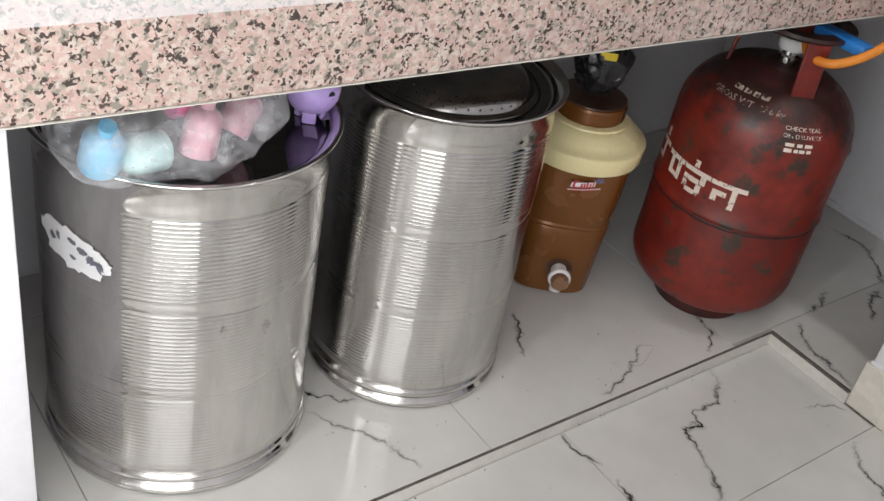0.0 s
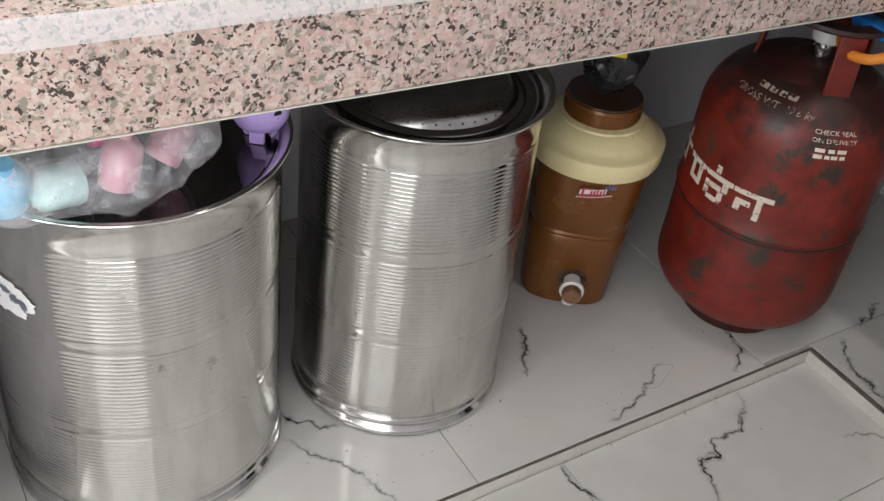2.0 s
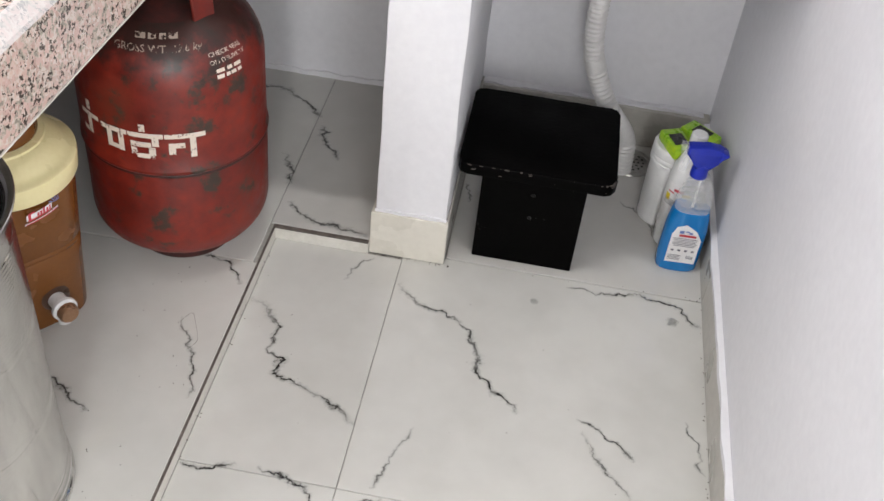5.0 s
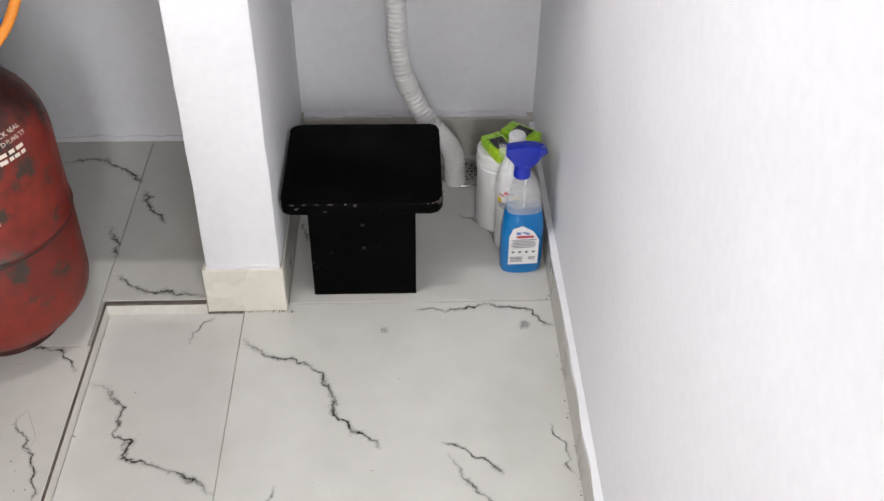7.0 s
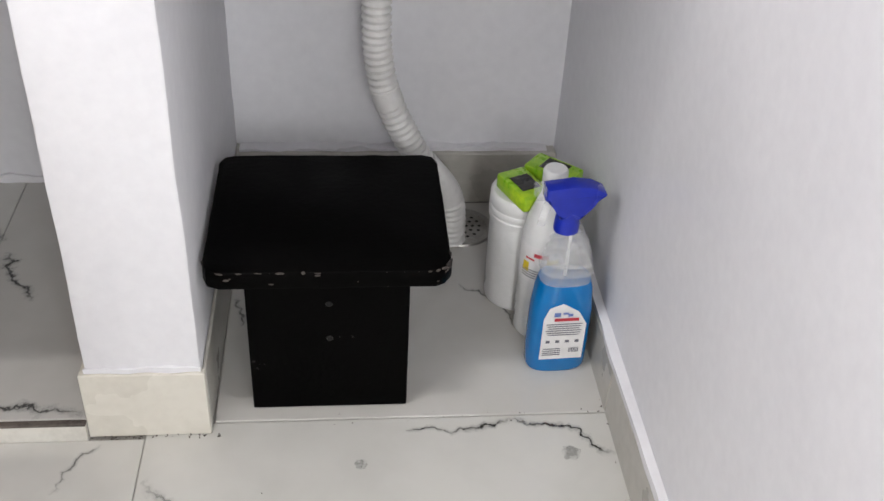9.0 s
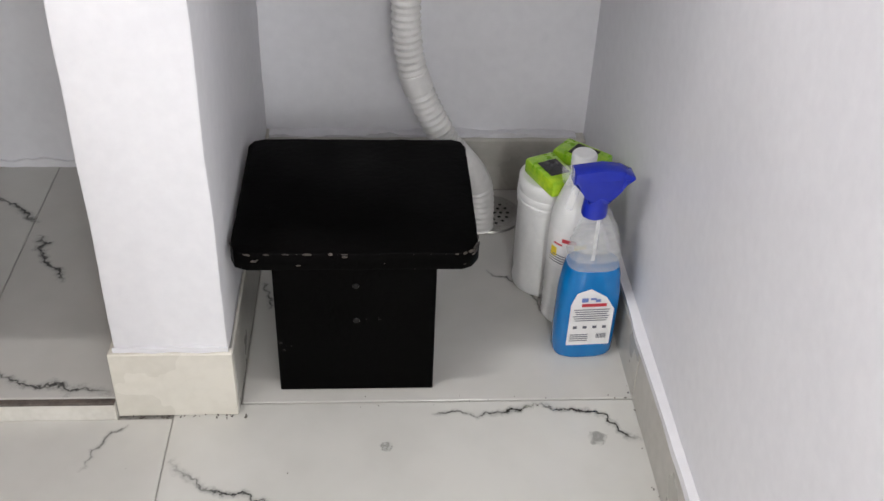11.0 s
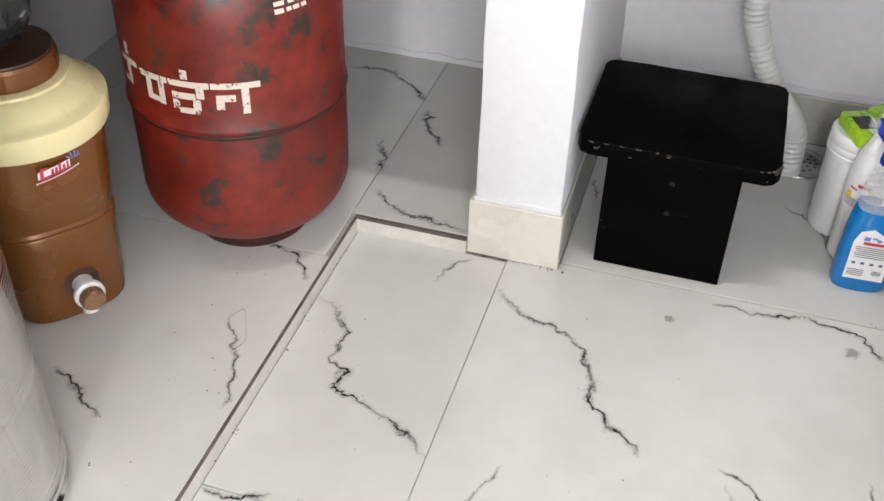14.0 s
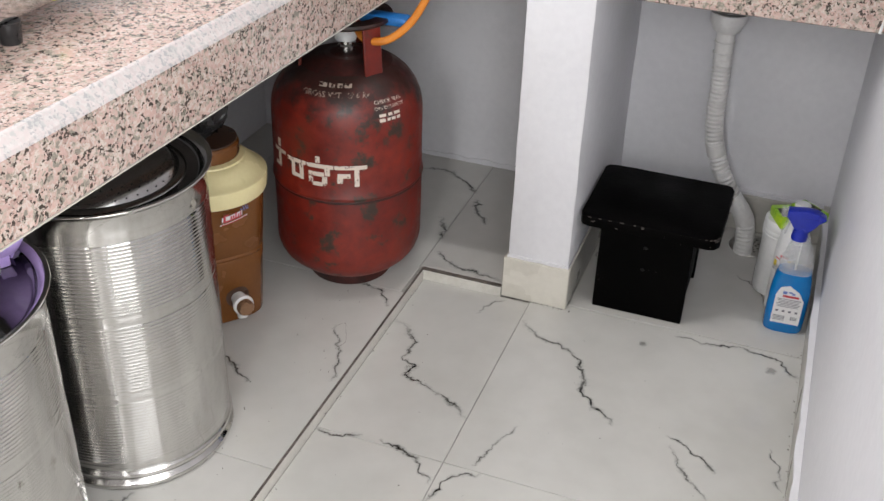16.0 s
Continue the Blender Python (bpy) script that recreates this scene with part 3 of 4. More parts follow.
def worktop_left():
    t = thing("granite_worktop", (0, 0, 0), "speckled pink granite kitchen worktop with a deep front apron", "worktop")
    slab = part("slab", stone_section(-2.60, Y_BACK - 0.001), GRANITE, t, angle=20)
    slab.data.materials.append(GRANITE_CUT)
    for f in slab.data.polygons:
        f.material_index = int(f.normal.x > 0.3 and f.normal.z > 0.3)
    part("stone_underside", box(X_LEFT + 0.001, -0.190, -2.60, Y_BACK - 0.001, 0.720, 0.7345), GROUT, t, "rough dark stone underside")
    part("paint_line", skewed(box(-0.101, -0.0772, -2.60, Y_BACK - 0.003, 0.6627, 0.6638)), RISER, t, "thin pale joint line")


def worktop_back():
    t = thing("granite_worktop", (0, 0, 0), "speckled pink granite worktop over the sink niche", "worktop")
    part("slab", box(-0.0210, X_RIGHT - 0.001, 0.016, Y_BACK - 0.001, 0.762, 0.787, 0.006, 2), GRANITE, t)
    part("apron", box(0.345, X_RIGHT - 0.001, 0.018, 0.040, 0.703, 0.7618, 0.002, 1), GRANITE, t)
    part("apron", box(-0.0420, 0.207, 0.018, 0.040, 0.703, 0.7618, 0.002, 1), GRANITE, t)
    for x, z0, lean in ((0.838, 0.7035, 0.006), (0.852, 0.7035, 0.010)):
        part("paint_drip", tube(smooth_path([(x, 0.0178, z0), (x + lean * 0.4, 0.0172, z0 + 0.022), (x + lean, 0.0178, z0 + (0.05 if x < 0.84 else 0.024))], 5), 0.0024, 8), WHITE_PLASTIC, t, "white paint drip")
    part("stone_underside", box(0.209, X_RIGHT - 0.001, 0.041, Y_BACK - 0.001, 0.7005, 0.7615), WALL, t, "white painted underside")


worktop_left()
worktop_back()


# ---- steel drums ----
def drum_profile(r, h, ribs):
    """Bottom beads, three ribbed bands between plain ones, flared rim."""
    p = [(0, 0.004), (r * 0.93, 0.004), (r * 0.95, 0.0), (r * 1.005, 0.002), (r * 1.02, 0.008), (r * 1.008, 0.014), (r * 0.972, 0.018), (r * 0.972, 0.021), (r * 1.000, 0.025), (r * 1.010, 0.030), (r * 1.000, 0.035), (r * 0.976, 0.039), (r * 0.985, 0.046)]
    z, top = 0.046, h - 0.045
    band = (top - z) / 3
    for b in range(3):
        a, e = z + band * b + 0.010, z + band * (b + 1) - 0.010
        p.append((r * 0.99, a - 0.004))
        n = ribs
        for k in range(n):
            q = a + (e - a) * k / n
            d = (e - a) / n
            p += [(r * 0.985, q), (r * 0.985 + 0.0011, q + d * 0.35), (r * 0.985 + 0.0011, q + d * 0.65)]
        p.append((r * 0.985, e))
        p.append((r * 0.99, e + 0.004))
    p += [(r * 0.99, h - 0.040), (r * 0.991, h - 0.011), (r * 1.005, h - 0.008), (r * 1.045, h - 0.0035), (r * 1.056, h - 0.001), (r * 1.056, h + 0.0005), (r * 1.048, h + 0.0016), (r * 1.0, h - 0.001), (r * 0.965, h - 0.008)]
    return p


def drum(at, r, h, turn, label, ribs=20):
    t = thing("steel_drum", at, label, "drum", "steel drums", turn)
    part("drum_body", lathe(drum_profile(r, h, ribs), 112), STEEL, t, angle=70)
    part("lid", lathe([(r * 0.967, h - 0.0085), (r * 0.955, h - 0.015), (r * 0.93, h - 0.0205), (r * 0.90, h - 0.0225), (r * 0.5, h - 0.022), (0, h - 0.022)], 96), STEEL_LID, t, "recessed steel lid, darkened in colour for a dim reflection")
    return t


D1, R1, H1 = (-0.296, -1.100, Z_UP), 0.190, 0.520
D2, R2, H2 = (-0.268, -0.700, Z_UP), 0.166, 0.532
drum_a = drum(D1, R1, H1, 0, "large ribbed stainless steel drum with a torn sticker")
drum(D2, R2, H2, -25, "ribbed stainless steel drum with smudges, under the worktop")

def torn_patch(cx, cy, a, b, tilt, ragged, seed, n=64):
    """A flat patch with a torn outline, in the xy plane."""
    bm = bmesh.new()
    rim = []
    for k in range(n):
        t = 2 * math.pi * k / n
        c, q = math.cos(t), math.sin(t)
        f = 1 + ragged * (0.7 * noise.noise(Vector((c * 2.2, q * 2.2, seed))) + 0.55 * noise.noise(Vector((c * 7, q * 7, seed + 3))))
        rim.append(bm.verts.new((cx + a * f * c, cy + b * f * q + tilt * a * c, 0)))
    mid = bm.verts.new((cx, cy, 0))
    for k in range(n):
        bm.faces.new((rim[k], rim[(k + 1) % n], mid))
    return bm


def on_drum(bm, lift):
    return wrap(bm, lambda z: R1 * 0.993, 0.386, -69, lift)


part("torn_sticker", on_drum(torn_patch(0, 0, 0.064, 0.028, -0.10, 0.42, 4), 0.0012), PAPER, drum_a, "torn white paper sticker")
for k, (x, y, w, h) in enumerate(((-0.034, 0.004, 0.010, 0.007), (-0.022, 0.010, 0.006, 0.009), (0.004, 0.013, 0.012, 0.005), (0.020, 0.006, 0.012, 0.007), (0.034, -0.002, 0.013, 0.009), (0.046, -0.008, 0.009, 0.010), (0.004, -0.010, 0.009, 0.004))):
    part("sticker_print", on_drum(torn_patch(x, y, w * 0.62, h * 0.72, -0.1, 0.8, 20 + k, 28), 0.002), INK, drum_a, "black remains of print")


# ---- water jug ----
def water_jug():
    t = thing("water_jug", (-0.336, -0.302, Z_UP), "brown insulated plastic water jug with a cream shoulder and a tap", "water jug", turn=-38)
    def oct_ring(a, z, n=6):
        return superellipse(a * 0.985, a * 0.965, z, 3.2, 48)
    rings = [oct_ring(a, z) for a, z in ((0.078, 0.0), (0.083, 0.004), (0.085, 0.03), (0.0905, 0.13), (0.092, 0.150), (0.0905, 0.153), (0.0925, 0.158), (0.0907, 0.163), (0.093, 0.167), (0.097, 0.23), (0.101, 0.292))]
    part("jug_body", loft(rings), BROWN, t)
    part("shoulder", lathe([(0.090, 0.284), (0.1125, 0.284), (0.1145, 0.288), (0.1165, 0.314), (0.116, 0.3185), (0.1125, 0.3215), (0.1085, 0.322), (0.099, 0.331), (0.087, 0.343), (0.078, 0.3485), (0.0745, 0.350), (0.0735, 0.3535), (0.067, 0.3555), (0.0, 0.3555)], 72), CREAM, t, "cream plastic shoulder")
    lid = part("jug_lid", lathe([(0.063, 0.356), (0.0645, 0.358)] + [(0.0645 + (0.0009 if k % 2 else 0.0), 0.360 + 0.003 * k) for k in range(8)] + [(0.063, 0.386), (0.055, 0.387), (0.054, 0.383), (0, 0.383)], 60), BROWN, t, "dark brown screw lid")
    part("lid_top", lathe([(0.0625, 0.3873), (0.0620, 0.3905), (0.03, 0.3915), (0, 0.3915)], 48), DARK_BROWN, lid)
    tap = part("tap", tube([Vector((0.081, 0.008, 0.060)), Vector((0.097, 0.008, 0.060)), Vector((0.121, 0.008, 0.059))], 0.015, 20), WHITE_PLASTIC, t, "white plastic tap")
    part("tap_knob", lathe([(0, 0), (0.0155, 0.0), (0.0175, 0.002), (0.0175, 0.011), (0.0145, 0.015), (0, 0.0152)], 12), BRASS, tap, "brown round tap knob").matrix_local = pose(0.120, 0.008, 0.060, 0, 90, 0)
    part("tap_collar", lathe([(0, 0), (0.019, 0), (0.0215, 0.002), (0.0215, 0.008), (0.019, 0.010), (0, 0.010)], 28), WHITE_PLASTIC, tap).matrix_local = pose(0.110, 0.008, 0.060, 0, 90, 0)
    part("tap_spout", tube([Vector((0.109, 0.008, 0.054)), Vector((0.111, 0.006, 0.042)), Vector((0.114, 0.005, 0.030))], 0.0105, 14), WHITE_PLASTIC, tap)
    part("tap_recess", lathe([(0, 0), (0.023, 0), (0.025, 0.001), (0.019, 0.0022), (0, 0.0022)], 24), DARK_BROWN, t).matrix_local = pose(0.0850, 0.008, 0.063, 0, 90, 0)
    logo = bmesh.new()
    for k in range(5):
        c = logo.verts.new((0.020, 0.004, 0))
        a = radians(20 + 30 * k)
        p = [logo.verts.new((0.020 + 0.014 * math.cos(a + s), 0.004 + 0.011 * math.sin(a + s), 0)) for s in (-0.09, 0.09)]
        logo.faces.new((c, p[0], p[1]))
    part("badge_mark", wrap(logo, lambda z: 0.1035, 0.262, 8), BLUE_INK, t, "blue fan-shaped badge mark")
    slant = Matrix.Rotation(radians(8), 3, "Z")
    def badge_band(rows, lift, mat, label):
        b = bars(rows)
        for v in b.verts:
            v.co = slant @ Vector((v.co.x + 0.25 * v.co.y, v.co.y, 0))
        part("badge", wrap(b, lambda z: 0.1035, 0.262, 8, lift), mat, t, label)
    badge_band([(-0.009, 0.000, 0.044, 0.0100), (-0.004, -0.0105, 0.060, 0.0030)], 0.0011, PAPER, "pale outline of the badge")
    badge_band([(-0.026, 0.001, 0.0045, 0.015), (-0.022, 0.0075, 0.009, 0.003), (-0.021, -0.005, 0.010, 0.003), (-0.012, -0.001, 0.0035, 0.009), (-0.007, -0.001, 0.0035, 0.009), (-0.002, 0.001, 0.0035, 0.013), (0.004, -0.002, 0.0035, 0.009), (0.009, -0.001, 0.003, 0.011), (-0.008, -0.0045, 0.026, 0.0022)], 0.0017, RED_INK, "red badge strokes")
    badge_band([(-0.004, -0.0108, 0.056, 0.0016)], 0.0017, RED_INK, "red underline of the badge")


water_jug()


# ---- gas cylinder ----
CYL, RC = (-0.148, -0.050, Z_UP), 0.1580


def body_radius(z):
    if z > 0.385:
        return RC * max(0.0, 1 - ((z - 0.385) / 0.125) ** 2.3) ** (1 / 2.3)
    if z < 0.108:
        return RC * max(0.0, 1 - ((0.108 - z) / 0.098) ** 2.25) ** (1 / 2.25)
    return RC


def gas_cylinder():
    t = thing("gas_cylinder", CYL, "worn red steel cooking gas cylinder with white stencilled marks", "gas cylinder")
    prof = [(0, 0.0102)]
    for k in range(1, 14):
        z = 0.0102 + 0.0978 * (1 - math.cos(math.pi / 2 * k / 13))
        prof.append((body_radius(z), z))
    prof += [(RC, 0.15), (RC, 0.236), (RC - 0.0012, 0.241), (RC + 0.0005, 0.244), (RC + 0.003, 0.248), (RC + 0.0025, 0.253), (RC, 0.256), (RC, 0.30), (RC, 0.385)]
    for k in range(1, 19):
        z = 0.385 + 0.125 * math.sin(math.pi / 2 * k / 18)
        prof.append((body_radius(min(z, 0.5098)), z))
    prof.append((0, 0.5102))
    bm = lathe(prof, 96)
    for v in bm.verts:
        d = noise.noise(v.co * 9)
        v.co += Vector((v.co.x, v.co.y, 0)).normalized() * 0.0016 * d if v.co.xy.length > 0.01 else Vector()
    part("cylinder_body", bm, RED, t, angle=60)
    part("weld_band", lathe([(RC + 0.0004, 0.2385), (RC + 0.0010, 0.2395), (RC + 0.0010, 0.2425), (RC + 0.0004, 0.2435)], 96), SOOT_SHADE, t, "dark line under the weld")
    # ring coloured dark to imitate the shade beneath the curved body
    part("foot_ring", lathe([(0.084, 0.0), (0.090, 0.0), (0.092, 0.003), (0.090, 0.024), (0.086, 0.023), (0.086, 0.004), (0.084, 0.002)], 72), SOOT_SHADE, t, "dark red foot ring, shade under the body in its colour")
    part("shoulder_dirt", lathe([(body_radius(z) + 0.0008, z) for z in (0.492, 0.498, 0.503, 0.506, 0.509)] + [(0.02, 0.5112)], 72), SOOT_SHADE, t, "grimy dark top around the valve")
    for k in range(3):
        a = radians(-30 + 120 * k)
        mid_r = 0.098
        strap = box(-0.003, 0.003, -0.021, 0.021, 0, 0.132, 0.0015, 1)
        part("guard_strap", strap, RED, t).matrix_local = pose(mid_r * math.cos(a), mid_r * math.sin(a), 0.452, 0, -5, math.degrees(a))
    part("guard_ring", lathe([(0.066, 0.584), (0.092, 0.582), (0.096, 0.586), (0.095, 0.592), (0.068, 0.592), (0.066, 0.584)], 64), RED, t)
    valve = part("valve", lathe([(0.0, 0.505), (0.017, 0.505), (0.017, 0.523), (0.013, 0.526), (0.013, 0.535), (0, 0.535)], 28), STEEL, t, "steel valve neck")
    part("valve_collar", lathe([(0.0135, 0.534), (0.021, 0.535), (0.023, 0.539), (0.023, 0.552), (0.020, 0.556), (0, 0.556)], 28), WHITE_PLASTIC, valve, "white plastic valve collar")
    # stencilled writing
    def on(bm, z, a):
        return wrap(bm, body_radius, z, a)
    def dome(bm, z0, a):
        for v in bm.verts:
            z = z0 + v.co.y * 0.75
            r = body_radius(z) + 0.0013
            an = radians(a) + v.co.x / max(r, 0.03)
            v.co = Vector((r * math.cos(an), r * math.sin(an), z + 0.0006))
        return bm
    part("stencil_weight", dome(text_mesh("GROSS WT. 29.6 kg", 0.0165), 0.462, -75), FADED, t, "flaked white weight stencil")
    part("stencil_notice", dome(text_mesh("CHECK SEAL", 0.0115), 0.4480, -30), FLAKED, t, "small white notice")
    part("stencil_notice", dome(text_mesh("ON DELIVERY", 0.0115), 0.4370, -30), FLAKED, t, "small white notice")
    for q in ((-0.024, 0.009, 0.018, 0.0065), (-0.003, 0.009, 0.012, 0.0065), (0.016, 0.009, 0.017, 0.0065), (-0.026, -0.002, 0.016, 0.0075), (-0.009, -0.002, 0.009, 0.0065), (0.004, -0.002, 0.012, 0.0065), (0.019, -0.002, 0.010, 0.0065)):
        part("stencil_bar", on(bars([[0.85 * v for v in q]]), 0.419, -30), FLAKED, t, "small white stencil bar")
    for q in ((-0.026, 0, 0.016, 0.008), (-0.008, 0, 0.012, 0.008), (0.008, 0, 0.010, 0.008), (0.024, 0, 0.014, 0.008)):
        part("stencil_bar", dome(bars([q]), 0.480, -75), FADED, t, "small white stencil bar")
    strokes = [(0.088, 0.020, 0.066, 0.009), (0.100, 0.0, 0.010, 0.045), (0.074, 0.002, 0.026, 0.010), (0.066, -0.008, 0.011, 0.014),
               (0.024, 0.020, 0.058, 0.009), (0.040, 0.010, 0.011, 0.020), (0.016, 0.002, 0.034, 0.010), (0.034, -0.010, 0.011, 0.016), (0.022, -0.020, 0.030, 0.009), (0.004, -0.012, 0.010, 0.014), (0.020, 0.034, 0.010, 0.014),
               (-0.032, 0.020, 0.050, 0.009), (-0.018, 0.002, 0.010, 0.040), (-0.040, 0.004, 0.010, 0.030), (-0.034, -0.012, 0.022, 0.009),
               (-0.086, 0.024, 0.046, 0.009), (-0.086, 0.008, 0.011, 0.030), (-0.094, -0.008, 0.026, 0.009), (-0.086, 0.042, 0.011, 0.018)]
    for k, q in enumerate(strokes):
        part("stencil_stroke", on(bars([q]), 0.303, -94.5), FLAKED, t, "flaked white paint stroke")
    return t


gas_cylinder()


def regulator():
    t = thing("gas_regulator", (CYL[0] + 0.012, CYL[1] + 0.01, Z_UP + 0.5565), "blue gas regulator with an orange rubber hose", "regulator")
    part("regulator_body", lathe([(0, 0), (0.022, 0), (0.030, 0.006), (0.030, 0.020), (0.022, 0.028), (0.012, 0.030), (0, 0.030)], 36), RED, t, "red-brown regulator cap")
    part("regulator_lever", box(0.018, 0.120, -0.016, 0.018, 0.020, 0.040, 0.006), REG_BLUE, t, "bright blue regulator handle")
    path = smooth_path([(0.015, -0.020, 0.012), (0.050, -0.050, 0.000), (0.095, -0.045, 0.004), (0.130, -0.005, 0.035), (0.150, 0.05, 0.09), (0.150, 0.13, 0.13), (0.10, 0.30, 0.10), (0.0, 0.46, 0.02)], 10)
    part("gas_hose", tube(path, 0.0078, 16), ORANGE, t, "orange rubber gas hose")


regulator()


# ---- things on the drums and the jug ----
def bag_of_bottles():
    top = Z_UP + H1 - 0.0220
    t = thing("plastic_bag", (-0.224, -1.170, top), "clear knotted plastic bag of pink and blue bottles", "plastic bag")
    bm = bmesh.new()
    bmesh.ops.create_icosphere(bm, subdivisions=5, radius=1)
    for v in bm.verts:
        x, y, z = (math.copysign(abs(q) ** 0.75, q) for q in v.co)
        v.co = Vector((x * 0.092, y * 0.132, max(0.0012, 0.054 + z * 0.062)))
    crumple(bm, 0.011, 13, 1)
    crumple(bm, 0.006, 48, 2)
    crumple(bm, 0.003, 110, 4)
    for v in bm.verts:
        v.co.z = max(v.co.z, 0.0012)
    part("bag_film", bm, FILM, t, angle=25)
    knot = bmesh.new()
    bmesh.ops.create_icosphere(knot, subdivisions=4, radius=1)
    for v in knot.verts:
        v.co = Vector((0.03 + v.co.x * 0.030, 0.118 + v.co.y * 0.034, 0.055 + v.co.z * 0.030))
    crumple(knot, 0.014, 45, 5)
    part("bag_knot", knot, FILM, t, "bunched knot of clear film", angle=25)
    def bottle(at, r, h, mat, rx, rz, name, label):
        part(name, lathe([(0, 0), (r, 0), (r * 1.02, 0.004), (r, h * 0.62), (r * 0.7, h * 0.74), (r * 0.42, h * 0.78), (r * 0.42, h), (0, h)], 24), mat, t, label).matrix_local = pose(*at, rx, 0, rz)
    bottle((0.040, -0.085, 0.030), 0.024, 0.070, SKY_BLUE, 25, 90, "blue_bottle", "sky blue plastic bottle")
    bottle((0.035, -0.010, 0.030), 0.024, 0.070, AQUA, 82, 12, "aqua_bottle", "pale aqua plastic bottle")
    bottle((0.045, 0.030, 0.024), 0.022, 0.075, PALE_PINK, 12, 190, "pale_pink_bottle", "pale pink plastic bottle")
    bottle((0.020, 0.085, 0.028), 0.022, 0.070, PALE_PINK, 40, 200, "pale_pink_bottle", "pale pink plastic bottle")
    bottle((0.005, 0.010, 0.078), 0.024, 0.070, PINK, 88, 185, "pink_bottle", "bright pink plastic bottle")



bag_of_bottles()


def purple_toy():
    t = thing("plastic_bottle_toy", (-0.250, -0.945, Z_UP + H1 - 0.0218), "small purple plastic container with stub feet", "container")
    bm = lathe([(0, 0.016), (0.022, 0.018), (0.036, 0.027), (0.045, 0.042), (0.048, 0.060), (0.045, 0.074), (0.030, 0.088), (0, 0.094)], 40)
    part("toy_body", bm, PURPLE, t)
    for k in range(3):
        a = radians(-35 + 120 * k)
        part("stub_foot", box(-0.006, 0.006, -0.012, 0.012, 0.0, 0.024, 0.003), PURPLE, t).matrix_local = pose(0.020 * math.cos(a), 0.020 * math.sin(a), 0, 0, 0, math.degrees(a))
    part("eye_slot", lathe([(0, 0), (0.008, 0), (0.007, 0.0015), (0, 0.002)], 18), DARK_HOLE, t, "dark round slot").matrix_local = pose(0.0445, 0.010, 0.062, 0, 90, 12)


purple_toy()
bpy.data.objects["plastic_bottle_toy"].scale = (0.78, 0.78, 0.78)


def strainer():
    z = Z_UP + H2 - 0.0228
    t = thing("steel_strainer", (D2[0] - 0.010, D2[1] + 0.008, z), "perforated stainless steel strainer lying upside down on a drum", "strainer")
    prof = [(0.134, 0.0), (0.138, 0.001), (0.135, 0.004), (0.127, 0.005), (0.120, 0.016), (0.106, 0.026), (0.07, 0.031), (0, 0.033)]
    part("bowl", lathe(prof, 72), SHADED_STEEL, t)
    holes = bmesh.new()
    for row, (r, zz) in enumerate(((0.1234, 0.0105), (0.1170, 0.0185), (0.1100, 0.0232))):
        for k in range(44):
            a = 2 * math.pi * (k + 0.5 * (row % 2)) / 44
            n = Vector((math.cos(a), math.sin(a), 0.35 + row * 0.25)).normalized()
            c = Vector((r * math.cos(a), r * math.sin(a), zz)) + n * 0.0012
            s = Vector((-math.sin(a), math.cos(a), 0))
            u = n.cross(s)
            holes.faces.new([holes.verts.new(c + s * 0.0013 * math.cos(q * math.pi / 3) + u * 0.0013 * math.sin(q * math.pi / 3)) for q in range(6)])
    part("perforations", holes, DARK_HOLE, t, "rows of small round holes")["kind"] = "stuff"


strainer()


def black_pouch():
    t = thing("black_pouch", (-0.336, -0.300, Z_UP + 0.3916), "crumpled black plastic pouch with a yellow label", "pouch")
    bm = bmesh.new()
    bmesh.ops.create_icosphere(bm, subdivisions=4, radius=1)
    for v in bm.verts:
        v.co = Vector((v.co.x * (0.046 + 0.012 * v.co.z), v.co.y * (0.046 + 0.012 * v.co.z), max(0.0, 0.058 + v.co.z * 0.064)))
    crumple(bm, 0.014, 36, 8)
    crumple(bm, 0.005, 90, 9)
    for v in bm.verts:
        v.co.z = max(v.co.z, 0.0008)
    part("pouch_film", bm, BLACK_PLASTIC, t, angle=25)
    part("pouch_label", wrap(bars([(0, 0, 0.030, 0.014)]), lambda z: 0.046, 0.092, -40), YELLOW, t, "yellow paper label")


black_pouch()


def plastic_bundle():
    t = thing("plastic_bundle", (-0.300, 0.400, Z_UP), "crumpled grey plastic bag on the tiles behind a gas cylinder", "plastic bag")
    bm = bmesh.new()
    bmesh.ops.create_icosphere(bm, subdivisions=5, radius=1)
    for v in bm.verts:
        v.co = Vector((v.co.x * 0.088, v.co.y * 0.075, max(0.0, 0.14 + v.co.z * 0.16)))
    crumple(bm, 0.022, 16, 12)
    crumple(bm, 0.008, 50, 13)
    for v in bm.verts:
        v.co.z = max(v.co.z, 0.0008)
    part("bag_film", bm, GREY_FILM, t, angle=25)


plastic_bundle()


# ---- gas stove on the worktop ----
def gas_stove():
    t = thing("gas_stove", (-0.442, -0.975, 0.787), "stainless steel gas stove on black rubber feet", "gas stove")
    part("stove_body", box(-0.20, 0.160, -0.42, 0.40, 0.030, 0.095, 0.008, 3), STEEL, t)
    for x in (-0.16, 0.152):
        for y in (-0.36, 0.172):
            part("rubber_foot", lathe([(0, 0), (0.014, 0), (0.015, 0.002), (0.017, 0.026), (0.017, 0.031), (0, 0.031)], 14), BLACK_PLASTIC, t, "black ribbed rubber foot").matrix_local = pose(x, y, 0)
    part("sticker", lathe([(0, 0), (0.012, 0), (0.012, 0.0006), (0, 0.0006)], 24), YELLOW, t, "small yellow round sticker").matrix_local = pose(0.1602, 0.262, 0.046, 0, 90, 0)


